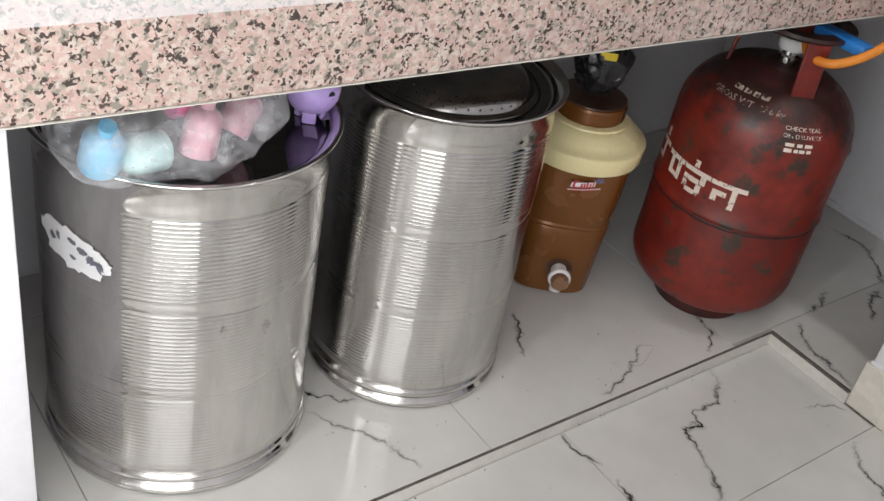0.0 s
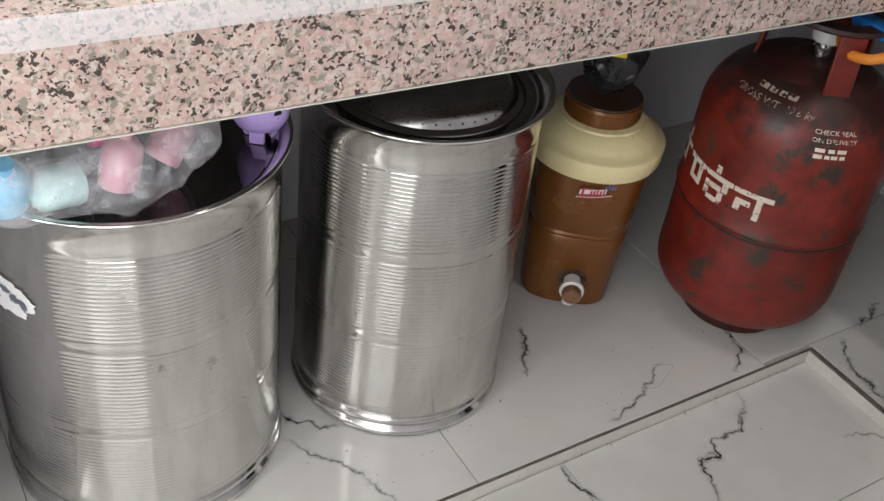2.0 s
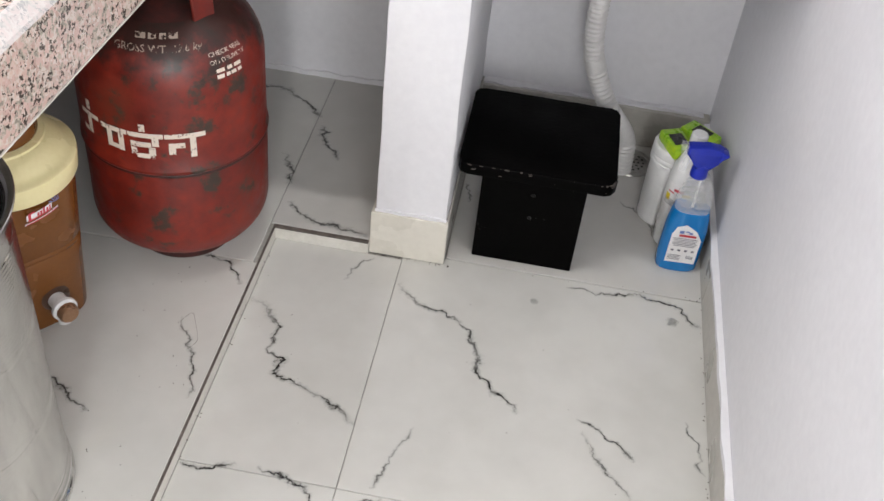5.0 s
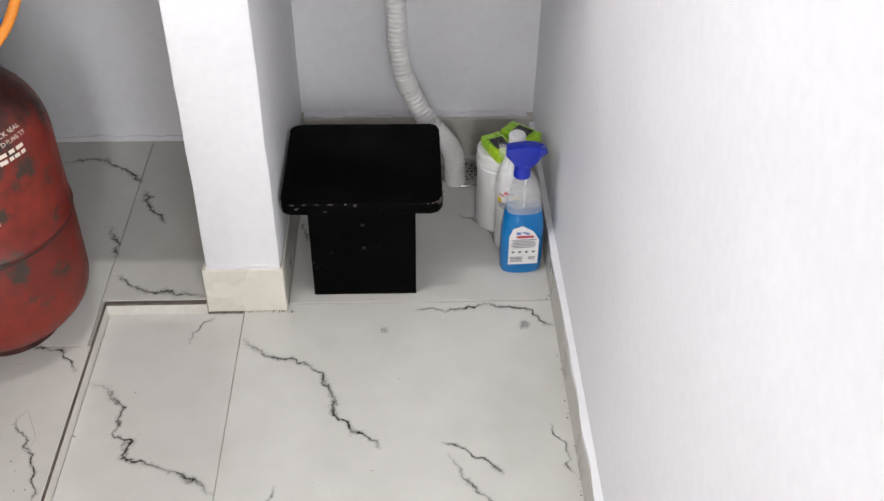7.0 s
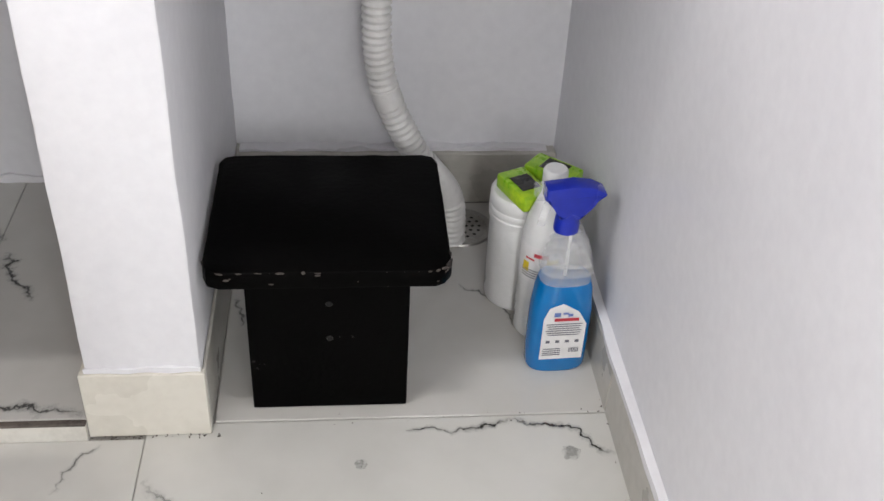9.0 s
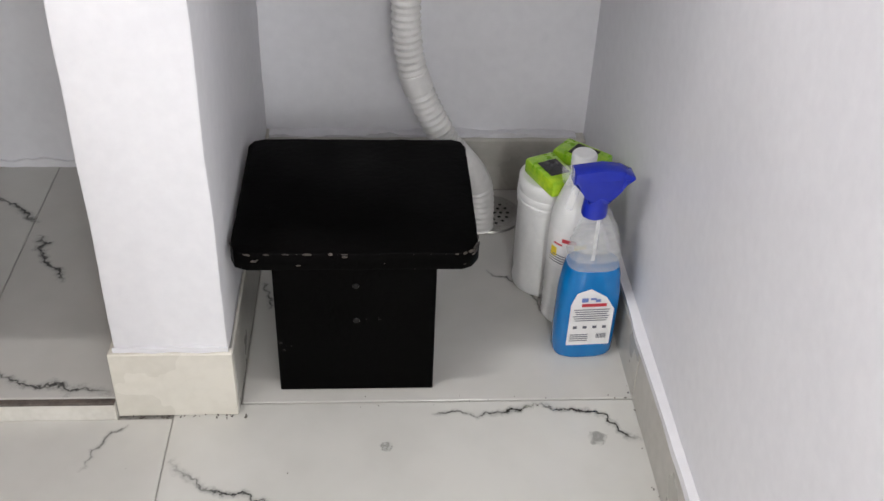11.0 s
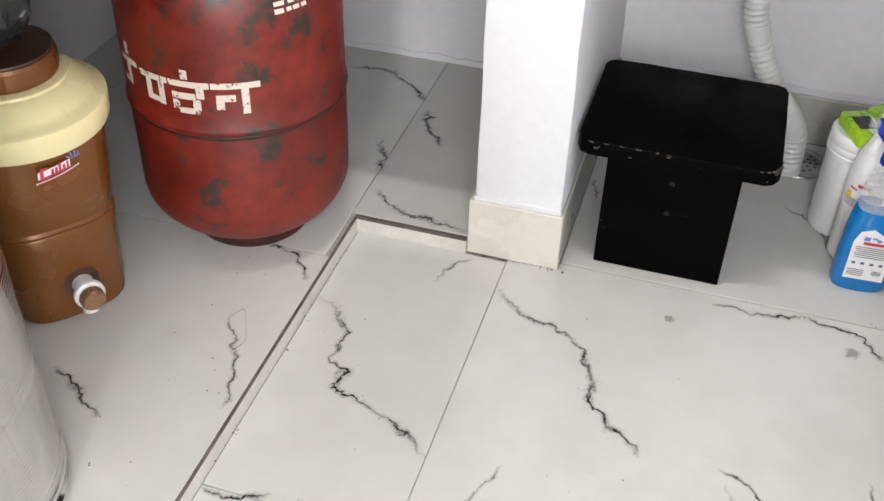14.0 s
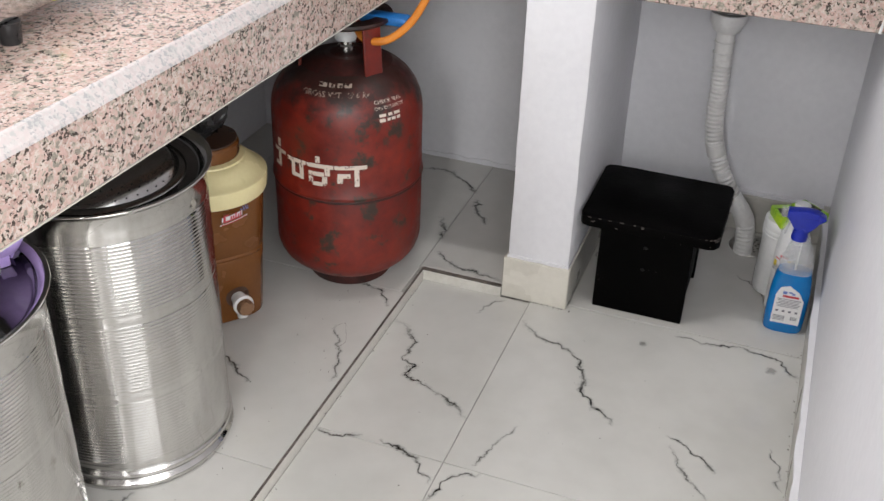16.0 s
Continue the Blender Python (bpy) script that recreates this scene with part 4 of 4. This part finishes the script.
gas_stove()


# ---- stool ----
def stool():
    t = thing("wooden_stool", (0.4965, 0.168, 0.0), "low black painted wooden stool with worn edges", "stool")
    w, d = 0.147, 0.132
    c = 0.020
    outline = [(-w + c, -d), (w - c, -d), (w - 0.4 * c, -d + 0.3 * c), (w, -d + c), (w, d - c), (w - 0.3 * c, d - 0.3 * c), (w - c, d), (-w + c, d), (-w + 0.3 * c, d - 0.3 * c), (-w, d - c), (-w, -d + c), (-w + 0.3 * c, -d + 0.3 * c)]
    top = prism(outline, 0.199, 0.225, 0.0035)
    bmesh.ops.subdivide_edges(top, edges=[e for e in top.edges if e.calc_length() > 0.05], cuts=14)
    crumple(top, 0.0012, 60, 3)
    part("seat", top, BLACK_PAINT, t)
    rng, chips = random.Random(11), bmesh.new()
    n = len(outline)
    for k in range(n):
        (x0, y0), (x1, y1) = outline[k], outline[(k + 1) % n]
        span = math.hypot(x1 - x0, y1 - y0)
        for c in range(max(4, int(span * 90))):
            u = rng.random()
            r = rng.uniform(0.0006, 0.0021) * (1.35 if span < 0.03 else 1.0)
            edge_z = rng.choice((0.2225, 0.2225, 0.2015, rng.uniform(0.203, 0.221)))
            pull = 0.990 if edge_z in (0.2225, 0.2015) else 1.0
            m = Matrix.Translation(((x0 + (x1 - x0) * u) * pull, (y0 + (y1 - y0) * u) * pull, edge_z)) @ Matrix.Rotation(math.atan2(y1 - y0, x1 - x0), 4, "Z") @ Matrix.Diagonal((r * rng.uniform(1.2, 4.5), r * 0.9, r * rng.uniform(0.6, 1.3), 1))
            bmesh.ops.create_icosphere(chips, subdivisions=1, radius=1, matrix=m)
    part("worn_chips", chips, RAW_WOOD, t, "grey worn paint chips on the seat edge")["kind"] = "stuff"
    part("front_board", box(-0.099, 0.097, -0.126, -0.110, 0.0012, 0.1985, 0.0015, 1), BLACK_PAINT, t)
    part("back_board", box(-0.098, 0.096, 0.070, 0.086, 0.0012, 0.1985, 0.0015, 1), BLACK_PAINT, t)
    part("side_board", box(-0.094, -0.079, -0.1095, 0.0695, 0.025, 0.1985, 0.0015, 1), BLACK_PAINT, t)
    part("side_board", box(0.077, 0.092, -0.1095, 0.0695, 0.025, 0.1985, 0.0015, 1), BLACK_PAINT, t)
    for z in (0.118, 0.172):
        part("screw", lathe([(0, 0), (0.0042, 0), (0.0036, 0.0012), (0, 0.0014)], 14), SCREW, t, "dull screw head").matrix_local = pose(0.0, -0.1262, z, 90, 0, 0)


stool()


# ---- drain pipe and floor drain ----
def drain_pipe():
    t = thing("waste_pipe", (0.556, 0.400, 0.615), "white corrugated flexible sink waste pipe", "pipe")
    part("flange", lathe([(0.018, -0.030), (0.040, -0.030), (0.040, -0.050), (0.034, -0.060), (0.030, -0.070), (0.024, -0.074), (0.018, -0.074)][::-1], 36), PVC, t, "white waste flange")
    tail = part("tail_pipe", tube([Vector((0, 0, -0.072)), Vector((0.001, 0, -0.11)), Vector((0.002, 0, -0.150))], 0.0200, 28), PVC, t)
    for z in (-0.095, -0.120):
        part("pipe_ring", lathe([(0.0206, z), (0.0222, z - 0.001), (0.0222, z - 0.004), (0.0206, z - 0.005)][::-1], 28), PVC, tail)
    path = smooth_path([(0.002, 0.0, -0.135), (0.006, 0.0, -0.20), (0.008, 0.0, -0.275), (0.017, 0.0, -0.335), (0.035, 0.0, -0.385), (0.062, 0.0, -0.440), (0.084, 0.0, -0.474)], 46)
    def ribbed(s):
        cuff = 0.0025 if 0.205 < s < 0.235 else 0.0
        return 0.0192 + cuff + (0.0 if cuff else 0.0022 * math.sin(2 * math.pi * s / 0.0105))
    part("corrugated_hose", tube(path, ribbed, 28), PVC, t, angle=80)
    low = smooth_path([(0.078, 0.0, -0.466), (0.110, 0.002, -0.508), (0.124, 0.005, -0.545), (0.128, 0.008, -0.611)], 34)
    part("hose_end", tube(low, lambda s: 0.0215 + (0.0014 * math.sin(2 * math.pi * s / 0.0105) if s > 0.080 else 0.001), 28), PVC, t, "stretched pale hose end", angle=80)


def sink_bowl():
    t = thing("sink_bowl", (0.556, 0.410, 0.5855), "stainless steel sink bowl under the worktop", "sink")
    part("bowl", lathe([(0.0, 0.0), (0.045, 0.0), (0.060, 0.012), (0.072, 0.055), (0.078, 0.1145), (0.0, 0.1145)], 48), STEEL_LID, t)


sink_bowl()

drain_pipe()


def floor_drain():
    t = thing("floor_drain", (0.702, 0.443, 0.0005), "round perforated steel floor drain in the tiles", "floor drain")
    part("drain_rim", lathe([(0.052, 0.0), (0.054, 0.001), (0.052, 0.004), (0.044, 0.0042), (0.042, 0.002)], 56), DRAIN_STEEL, t)
    part("drain_plate", lathe([(0.043, 0.0015), (0.030, 0.0034), (0, 0.0038)], 48), DRAIN_STEEL, t, "perforated steel plate")
    holes = bmesh.new()
    for r, n in ((0.010, 5), (0.020, 10), (0.031, 15)):
        for k in range(n):
            a = 2 * math.pi * k / n
            lathe([(0.0030, 0.0040), (0, 0.0041)], 8, holes, (r * math.cos(a), r * math.sin(a)))
    part("drain_holes", holes, DARK_HOLE, t, "small round drain holes")["kind"] = "stuff"


floor_drain()


# ---- cleaning things ----
def spray_bottle():
    t = thing("spray_bottle", (0.801, 0.124, 0.0012), "spray bottle of blue glass cleaner with a blue trigger", "spray bottle", turn=3)
    def sec(a, b, z):
        return superellipse(a, b, z, 2.8, 40)
    full = ((0.0355, 0.023, 0.0), (0.0375, 0.025, 0.004), (0.038, 0.025, 0.03), (0.0375, 0.025, 0.085), (0.034, 0.024, 0.115), (0.031, 0.023, 0.126))
    part("blue_liquid", loft([sec(*s) for s in full]), LIQUID, t, "bright blue liquid")
    neck = ((0.0313, 0.0232, 0.1262), (0.030, 0.0228, 0.140), (0.0275, 0.0215, 0.150), (0.023, 0.019, 0.168), (0.0175, 0.0165, 0.184), (0.0145, 0.0145, 0.192))
    part("bottle_neck", loft([sec(*s) for s in neck]), CLEAR, t, "clear ribbed bottle neck")
    for z, a in ((0.138, 0.0305), (0.150, 0.028), (0.162, 0.025), (0.173, 0.0217)):
        part("neck_rib", loft([sec(a, a * 0.78, z), sec(a + 0.0016, a * 0.78 + 0.0016, z + 0.002), sec(a, a * 0.78, z + 0.004)]), CLEAR, t)
    part("dip_tube", tube([Vector((0, 0, 0.127)), Vector((0, 0, 0.19))], 0.002, 10), WHITE_PLASTIC, t)
    head = part("trigger_head", lathe([(0.0, 0.186), (0.0145, 0.188), (0.015, 0.192), (0.0135, 0.208), (0.012, 0.218), (0, 0.218)], 28), BLUE_PLASTIC, t, "bright blue trigger head")
    head.location = (-0.007, 0.0, 0.003)
    side = [(-0.030, 0.2455), (0.004, 0.2495), (0.024, 0.247), (0.038, 0.240), (0.040, 0.2365), (0.034, 0.231), (0.022, 0.225), (0.015, 0.217), (0.0135, 0.206), (-0.0115, 0.206), (-0.012, 0.217), (-0.018, 0.226), (-0.030, 0.231)]
    bm = prism(side, -0.0125, 0.0125, 0.004)
    bmesh.ops.rotate(bm, verts=bm.verts, cent=(0, 0, 0), matrix=Matrix.Rotation(radians(90), 3, "X"))
    part("spray_cap", bm, BLUE_PLASTIC, head)
    part("nozzle", box(-0.041, -0.0285, -0.009, 0.009, 0.2305, 0.2465, 0.002), CLEAR, head, "clear plastic nozzle")
    part("trigger", tube(smooth_path([(-0.022, 0, 0.228), (-0.027, 0, 0.212), (-0.030, 0, 0.196)], 6), 0.005, 12), CLEAR, head, "pale trigger lever")
    lab = prism([(-0.026, 0.022), (0.027, 0.022), (0.027, 0.074), (0.016, 0.092), (-0.004, 0.104), (-0.020, 0.098), (-0.026, 0.082)], 0.0, 0.0006)
    bmesh.ops.rotate(lab, verts=lab.verts, cent=(0, 0, 0), matrix=Matrix.Rotation(radians(90), 3, "X"))
    part("label_sheet", lab, PAPER, t, "white printed label").matrix_local = pose(0, -0.0253, 0)
    def printed(name, rows, mat, label):
        b = bars(rows)
        bmesh.ops.rotate(b, verts=b.verts, cent=(0, 0, 0), matrix=Matrix.Rotation(radians(90), 3, "X"))
        part(name, b, mat, t, label, False).matrix_local = pose(0, -0.0266, 0)
    printed("label_lines", [(0.0, 0.075 - 0.0032 * k, 0.044 - 0.003 * (k % 3), 0.0012) for k in range(6)] + [(-0.012, 0.038 - 0.003 * k, 0.022, 0.0012) for k in range(4)]
            + [(-0.018 + 0.012 * k, 0.049, 0.005, 0.004) for k in range(4)] + [(0.010 + 0.0018 * k, 0.0355, 0.0009, 0.007) for k in range(7)], INK, "grey bars of fine print")
    printed("label_mark", [(0.002, 0.0815, 0.030, 0.0045)], RED_INK, "red brand bar")
    printed("label_picture", [(-0.010, 0.089, 0.008, 0.006), (0.000, 0.0905, 0.007, 0.003), (0.006, 0.088, 0.006, 0.004)], BLUE_INK, "small blue picture mark")


def white_bottle():
    t = thing("cleaner_bottle", (0.789, 0.196, 0.0012), "white plastic cleaner bottle with a screw cap", "bottle")
    part("bottle_body", lathe([(0, 0), (0.031, 0.0), (0.034, 0.004)] + [(0.034 + (0.0008 if k % 2 else -0.0008), 0.01 + 0.008 * k) for k in range(8)] + [(0.034, 0.08), (0.034, 0.165), (0.031, 0.185), (0.022, 0.210), (0.015, 0.228), (0.0145, 0.240), (0, 0.240)], 48), WHITE_PLASTIC, t)
    part("screw_cap", lathe([(0.0155, 0.240), (0.0165, 0.242), (0.0165, 0.262), (0.014, 0.265), (0, 0.265)], 28), WHITE_PLASTIC, t)
    part("label_sheet", wrap(bars([(0, 0, 0.075, 0.060)]), lambda z: 0.034, 0.128, -120), PAPER, t, "white printed label")
    part("label_mark", wrap(bars([(0.004, 0.018, 0.020, 0.006), (-0.012, 0.010, 0.014, 0.003)]), lambda z: 0.034, 0.128, -118, 0.002), RED_INK, t, "red brand bar")
    for q in ((0.020, 0.010, 0.016, 0.010), (-0.018, -0.004, 0.010, 0.014)):
        part("label_patch", wrap(bars([q]), lambda z: 0.034, 0.128, -118, 0.002), YELLOW, t, "yellow label patch")
    part("label_lines", wrap(bars([(0, -0.008 - 0.004 * k, 0.05, 0.0014) for k in range(4)]), lambda z: 0.034, 0.128, -118, 0.002), INK, t, "grey bars of fine print")


def tub():
    t = thing("plastic_tub", (0.768, 0.272, 0.0012), "tall white plastic tub with a ribbed screw lid", "tub")
    part("tub_body", lathe([(0, 0), (0.043, 0.0), (0.046, 0.003), (0.047, 0.010), (0.047, 0.140), (0.0455, 0.146), (0.0455, 0.150), (0, 0.150)], 56), WHITE_PLASTIC, t)
    part("tub_lid", lathe([(0.0465, 0.1505), (0.049, 0.152), (0.0495, 0.160), (0.048, 0.162), (0.0495, 0.164), (0.0495, 0.172), (0.048, 0.174), (0.0490, 0.176), (0.0485, 0.192), (0.045, 0.196), (0, 0.196)], 56), WHITE_PLASTIC, t, "white ribbed lid")


def soap_pack(at, turn, tilt, label):
    t = thing("soap_pack", at, label, "soap pack", "soap packs")
    t.matrix_world = pose(*at, tilt, 0, turn)
    part("wrapper", crumple(box(-0.037, 0.037, -0.022, 0.022, 0.0, 0.024, 0.004, 2), 0.001, 60), LIME, t)
    part("dark_print", box(-0.016, 0.020, -0.0145, 0.0145, 0.0242, 0.0254, 0.0004, 1), BLACK_PLASTIC, t, "dark printed panel")


spray_bottle()
bpy.data.objects["spray_bottle"].scale = (1.10, 1.06, 1.15)
white_bottle()
tub()
bpy.data.objects["plastic_tub"].scale = (1.0, 1.0, 0.945)
soap_pack((0.760, 0.250, 0.1868), -66, 0, "lime green soap pack lying on a white tub")
soap_pack((0.808, 0.290, 0.1868), -40, 0, "yellow-green soap pack with a dark panel on a tub")

# ---- floor tiles and their veins ----
GAP = 0.0006


def tile(parent, x0, x1, y0, y1, top):
    me = bpy.data.meshes.new("tile")
    bm = box(x0 + GAP, x1 - GAP, y0 + GAP, y1 - GAP, top - 0.010, top, 0.0010, 1)
    bm.to_mesh(me)
    bm.free()
    me.materials.append(TILE)
    ob = new("tile", me)
    ob.parent = parent
    return ob


rows = (0.0195, -0.552, -1.131, -1.71, -2.29, -2.87, -3.295)
for y1, y0 in zip(rows, rows[1:]):
    xs = (0.0145, 0.267, 0.855) if y1 > -1.5 else (X_LEFT, -0.32, 0.267, 0.855)
    for x0, x1 in zip(xs, xs[1:]):
        if y1 > 0:
            y1b = -0.0045 if x1 < 0.3 else y1
            tile(floor, x0, x1, y0, y1b, 0.0)
        else:
            tile(floor, x0, x1, y0 if y0 > -3.29 else y0, y1 if not (xs[0] < -0.5 and y1 > -1.75) else y1, 0.0)
tile(floor, 0.3495, 0.855, 0.0195, 0.5165, 0.0012)
for y0, y1 in ((-1.345, -1.290), (-1.290, -0.710), (-0.710, -0.115)):
    for x0, x1 in ((X_LEFT, -0.575), (-0.575, X_STEP + 0.0008)):
        tile(raised, x0, x1, y0, y1, Z_UP)
for x0, x1, y0, y1 in ((X_LEFT, -0.575, -0.115, Y_BACK), (-0.575, 0.0035, -0.115, Y_BACK), (0.0035, 0.2, 0.0025, Y_BACK)):
    tile(raised, x0, x1, y0, y1, Z_UP)


def vein(parent, points, top, width=0.011, strength=1.0, seed=0):
    """A jagged dark vein in a tile: a strip that wanders about its line, wider in places."""
    path = smooth_path([(x, y, 0) for x, y in points], 14)
    bm = bmesh.new()
    uv = bm.loops.layers.uv.new("UVMap")
    n = len(path)
    rows_v = []
    for i, q in enumerate(path):
        d = (path[min(i + 1, n - 1)] - path[max(i - 1, 0)]).normalized()
        s = Vector((-d.y, d.x, 0))
        u = i / (n - 1)
        jag = 0.010 * noise.noise(Vector((q.x * 38, q.y * 38, seed))) + 0.005 * noise.noise(Vector((q.x * 110, q.y * 110, seed + 5)))
        w = width * (0.55 + 0.9 * abs(noise.noise(Vector((q.x * 17, q.y * 17, seed + 9)))))
        c = q + s * jag
        f = min(1.0, 5 * u + 0.15, 5 * (1 - u) + 0.15) * strength * (0.95 + 0.6 * noise.noise(Vector((q.x * 12, q.y * 12, seed + 20))))
        rows_v.append(([bm.verts.new((c.x + s.x * w * k, c.y + s.y * w * k, top + 0.0005)) for k in (-1, 0, 1)], f))
    for (a, fa), (b, fb) in zip(rows_v, rows_v[1:]):
        for k in range(2):
            face = bm.faces.new((a[k], a[k + 1], b[k + 1], b[k]))
            for loop, vu in zip(face.loops, ((fa, k - 1), (fa, k), (fb, k), (fb, k - 1))):
                loop[uv].uv = vu
    ob = part("vein", bm, VEIN, parent, "dark grey marble vein", False)
    ob.visible_shadow = False


vein(floor, [(0.018, -0.178), (0.083, -0.230), (0.083, -0.298), (0.117, -0.311), (0.110, -0.344), (0.172, -0.368), (0.232, -0.400), (0.265, -0.430)], 0, 0.015, 1, 1)
vein(floor, [(0.272, -0.076), (0.330, -0.120), (0.391, -0.139), (0.436, -0.193), (0.455, -0.264), (0.506, -0.308), (0.533, -0.336)], 0, 0.014, 1, 2)
vein(floor, [(0.014, -0.558), (0.056, -0.560), (0.105, -0.542)], 0, 0.010, 1, 3)
vein(floor, [(0.136, -0.545), (0.197, -0.556), (0.262, -0.614)], 0, 0.012, 1, 4)
vein(floor, [(0.632, -0.322), (0.687, -0.356), (0.733, -0.392)], 0, 0.009, 1, 5)
vein(floor, [(0.639, -0.350), (0.671, -0.410), (0.725, -0.473)], 0, 0.010, 0.7, 6)
vein(floor, [(0.590, -0.002), (0.655, -0.004), (0.724, 0.006)], 0, 0.012, 1, 7)
vein(floor, [(0.720, 0.010), (0.796, -0.008), (0.853, -0.052)], 0, 0.014, 1, 8)
vein(floor, [(0.367, -0.408), (0.338, -0.471), (0.320, -0.542)], 0, 0.009, 0.8, 9)
vein(floor, [(0.341, -0.556), (0.293, -0.584), (0.273, -0.654)], 0, 0.010, 1, 10)
vein(floor, [(0.173, -0.092), (0.185, -0.052), (0.213, -0.012)], 0, 0.008, 0.6, 11)
vein(floor, [(0.815, -0.290), (0.835, -0.350), (0.845, -0.400)], 0, 0.008, 0.8, 12)
vein(floor, [(0.686, 0.295), (0.725, 0.263), (0.750, 0.225), (0.760, 0.185)], 0.0012, 0.010, 0.9, 13)
vein(floor, [(0.352, 0.265), (0.366, 0.235), (0.374, 0.205)], 0.0012, 0.008, 0.8, 14)
vein(raised, [(-0.093, -0.121), (-0.041, -0.130), (0.000, -0.180)], Z_UP, 0.014, 1, 15)
vein(raised, [(-0.075, -0.283), (-0.025, -0.370), (-0.002, -0.457)], Z_UP, 0.009, 0.8, 16)
vein(raised, [(-0.250, -0.452), (-0.205, -0.482), (-0.149, -0.521)], Z_UP, 0.013, 1, 17)
vein(raised, [(0.022, 0.078), (0.064, 0.035), (0.130, 0.020), (0.195, 0.012)], Z_UP, 0.015, 1, 18)
vein(raised, [(-0.190, 0.456), (-0.103, 0.465), (-0.040, 0.430), (0.012, 0.378)], Z_UP, 0.015, 1, 19)
vein(raised, [(0.020, 0.349), (0.049, 0.280), (0.084, 0.233)], Z_UP, 0.015, 1, 20)
vein(raised, [(-0.038, 0.230), (-0.005, 0.182), (0.003, 0.128)], Z_UP, 0.015, 1, 21)
vein(raised, [(-0.239, -0.918), (-0.203, -0.891), (-0.170, -0.850)], Z_UP, 0.009, 1, 22)
vein(raised, [(-0.189, -0.935), (-0.112, -0.881), (-0.062, -0.849), (-0.004, -0.839)], Z_UP, 0.011, 0.7, 23)


def stain(x, y, r, seed):
    bm = bmesh.new()
    uv = bm.loops.layers.uv.new("UVMap")
    mid_v = bm.verts.new((x, y, 0.0005))
    edge_v = []
    for k in range(20):
        a = 2 * math.pi * k / 20
        q = r * (1 + 0.35 * noise.noise(Vector((math.cos(a) * 2, math.sin(a) * 2, seed))))
        edge_v.append(bm.verts.new((x + q * math.cos(a), y + q * math.sin(a), 0.0005)))
    for k in range(20):
        f = bm.faces.new((mid_v, edge_v[k], edge_v[(k + 1) % 20]))
        for loop, vu in zip(f.loops, ((0.42, 0.0), (0.42, 0.15), (0.42, 0.15))):
            loop[uv].uv = vu
    part("floor_stain", bm, VEIN, floor, "small grey cement stain", False).visible_shadow = False


stain(0.533, -0.058, 0.008, 1)
stain(0.795, -0.049, 0.012, 2)


def floor_crumbs():
    """Crumbs and grit on both floor levels."""
    rng = random.Random(5)
    bm = bmesh.new()
    for k in range(90):
        up = k % 2
        x, y = (rng.uniform(-0.16, -0.01), rng.uniform(-0.95, -0.15)) if up else (rng.uniform(0.03, 0.85), rng.uniform(-0.9, 0.0))
        if not up and k % 6 == 0:
            y, x = rng.uniform(0.005, 0.03), rng.uniform(0.36, 0.85)
        r = rng.uniform(0.0006, 0.0015)
        m = Matrix.Translation((x, y, (Z_UP if up else 0.0013) + r * 0.6)) @ Euler((rng.random() * 3, rng.random() * 3, rng.random() * 3)).to_matrix().to_4x4() @ Matrix.Diagonal((r, r * 0.7, r * 0.6, 1))
        bmesh.ops.create_icosphere(bm, subdivisions=1, radius=1, matrix=m)
    for k in range(110):
        side = k % 3
        if side == 0:
            x, y = rng.uniform(0.20, 0.36), rng.gauss(-0.004, 0.002)
        elif side == 1:
            x, y = rng.gauss(0.849, 0.002), rng.uniform(-0.85, 0.30)
        else:
            x, y = rng.gauss(0.018, 0.002), rng.uniform(-1.0, -0.02)
        r = rng.uniform(0.0005, 0.0016)
        m = Matrix.Translation((x, y, 0.0013 + r * 0.5)) @ Euler((0, 0, rng.random() * 3)).to_matrix().to_4x4() @ Matrix.Diagonal((r * 1.5, r * 0.7, r * 0.6, 1))
        bmesh.ops.create_icosphere(bm, subdivisions=1, radius=1, matrix=m)
    ob = part("floor_crumbs", bm, EDGE, None)
    tagged(ob, "dark crumbs and grit scattered on the tiles", "crumbs", "", "stuff")


floor_crumbs()


def hair_thread(points, z, label):
    t = thing("thread", (0, 0, z), label, "thread")
    part("fibre", tube(smooth_path([(x, y, 0.0006) for x, y in points], 10), 0.00022, 6), EDGE, t)


hair_thread([(-0.075, -0.300), (-0.060, -0.270), (-0.045, -0.295), (-0.030, -0.330), (-0.040, -0.355)], Z_UP, "fine dark hair lying on the tiles")
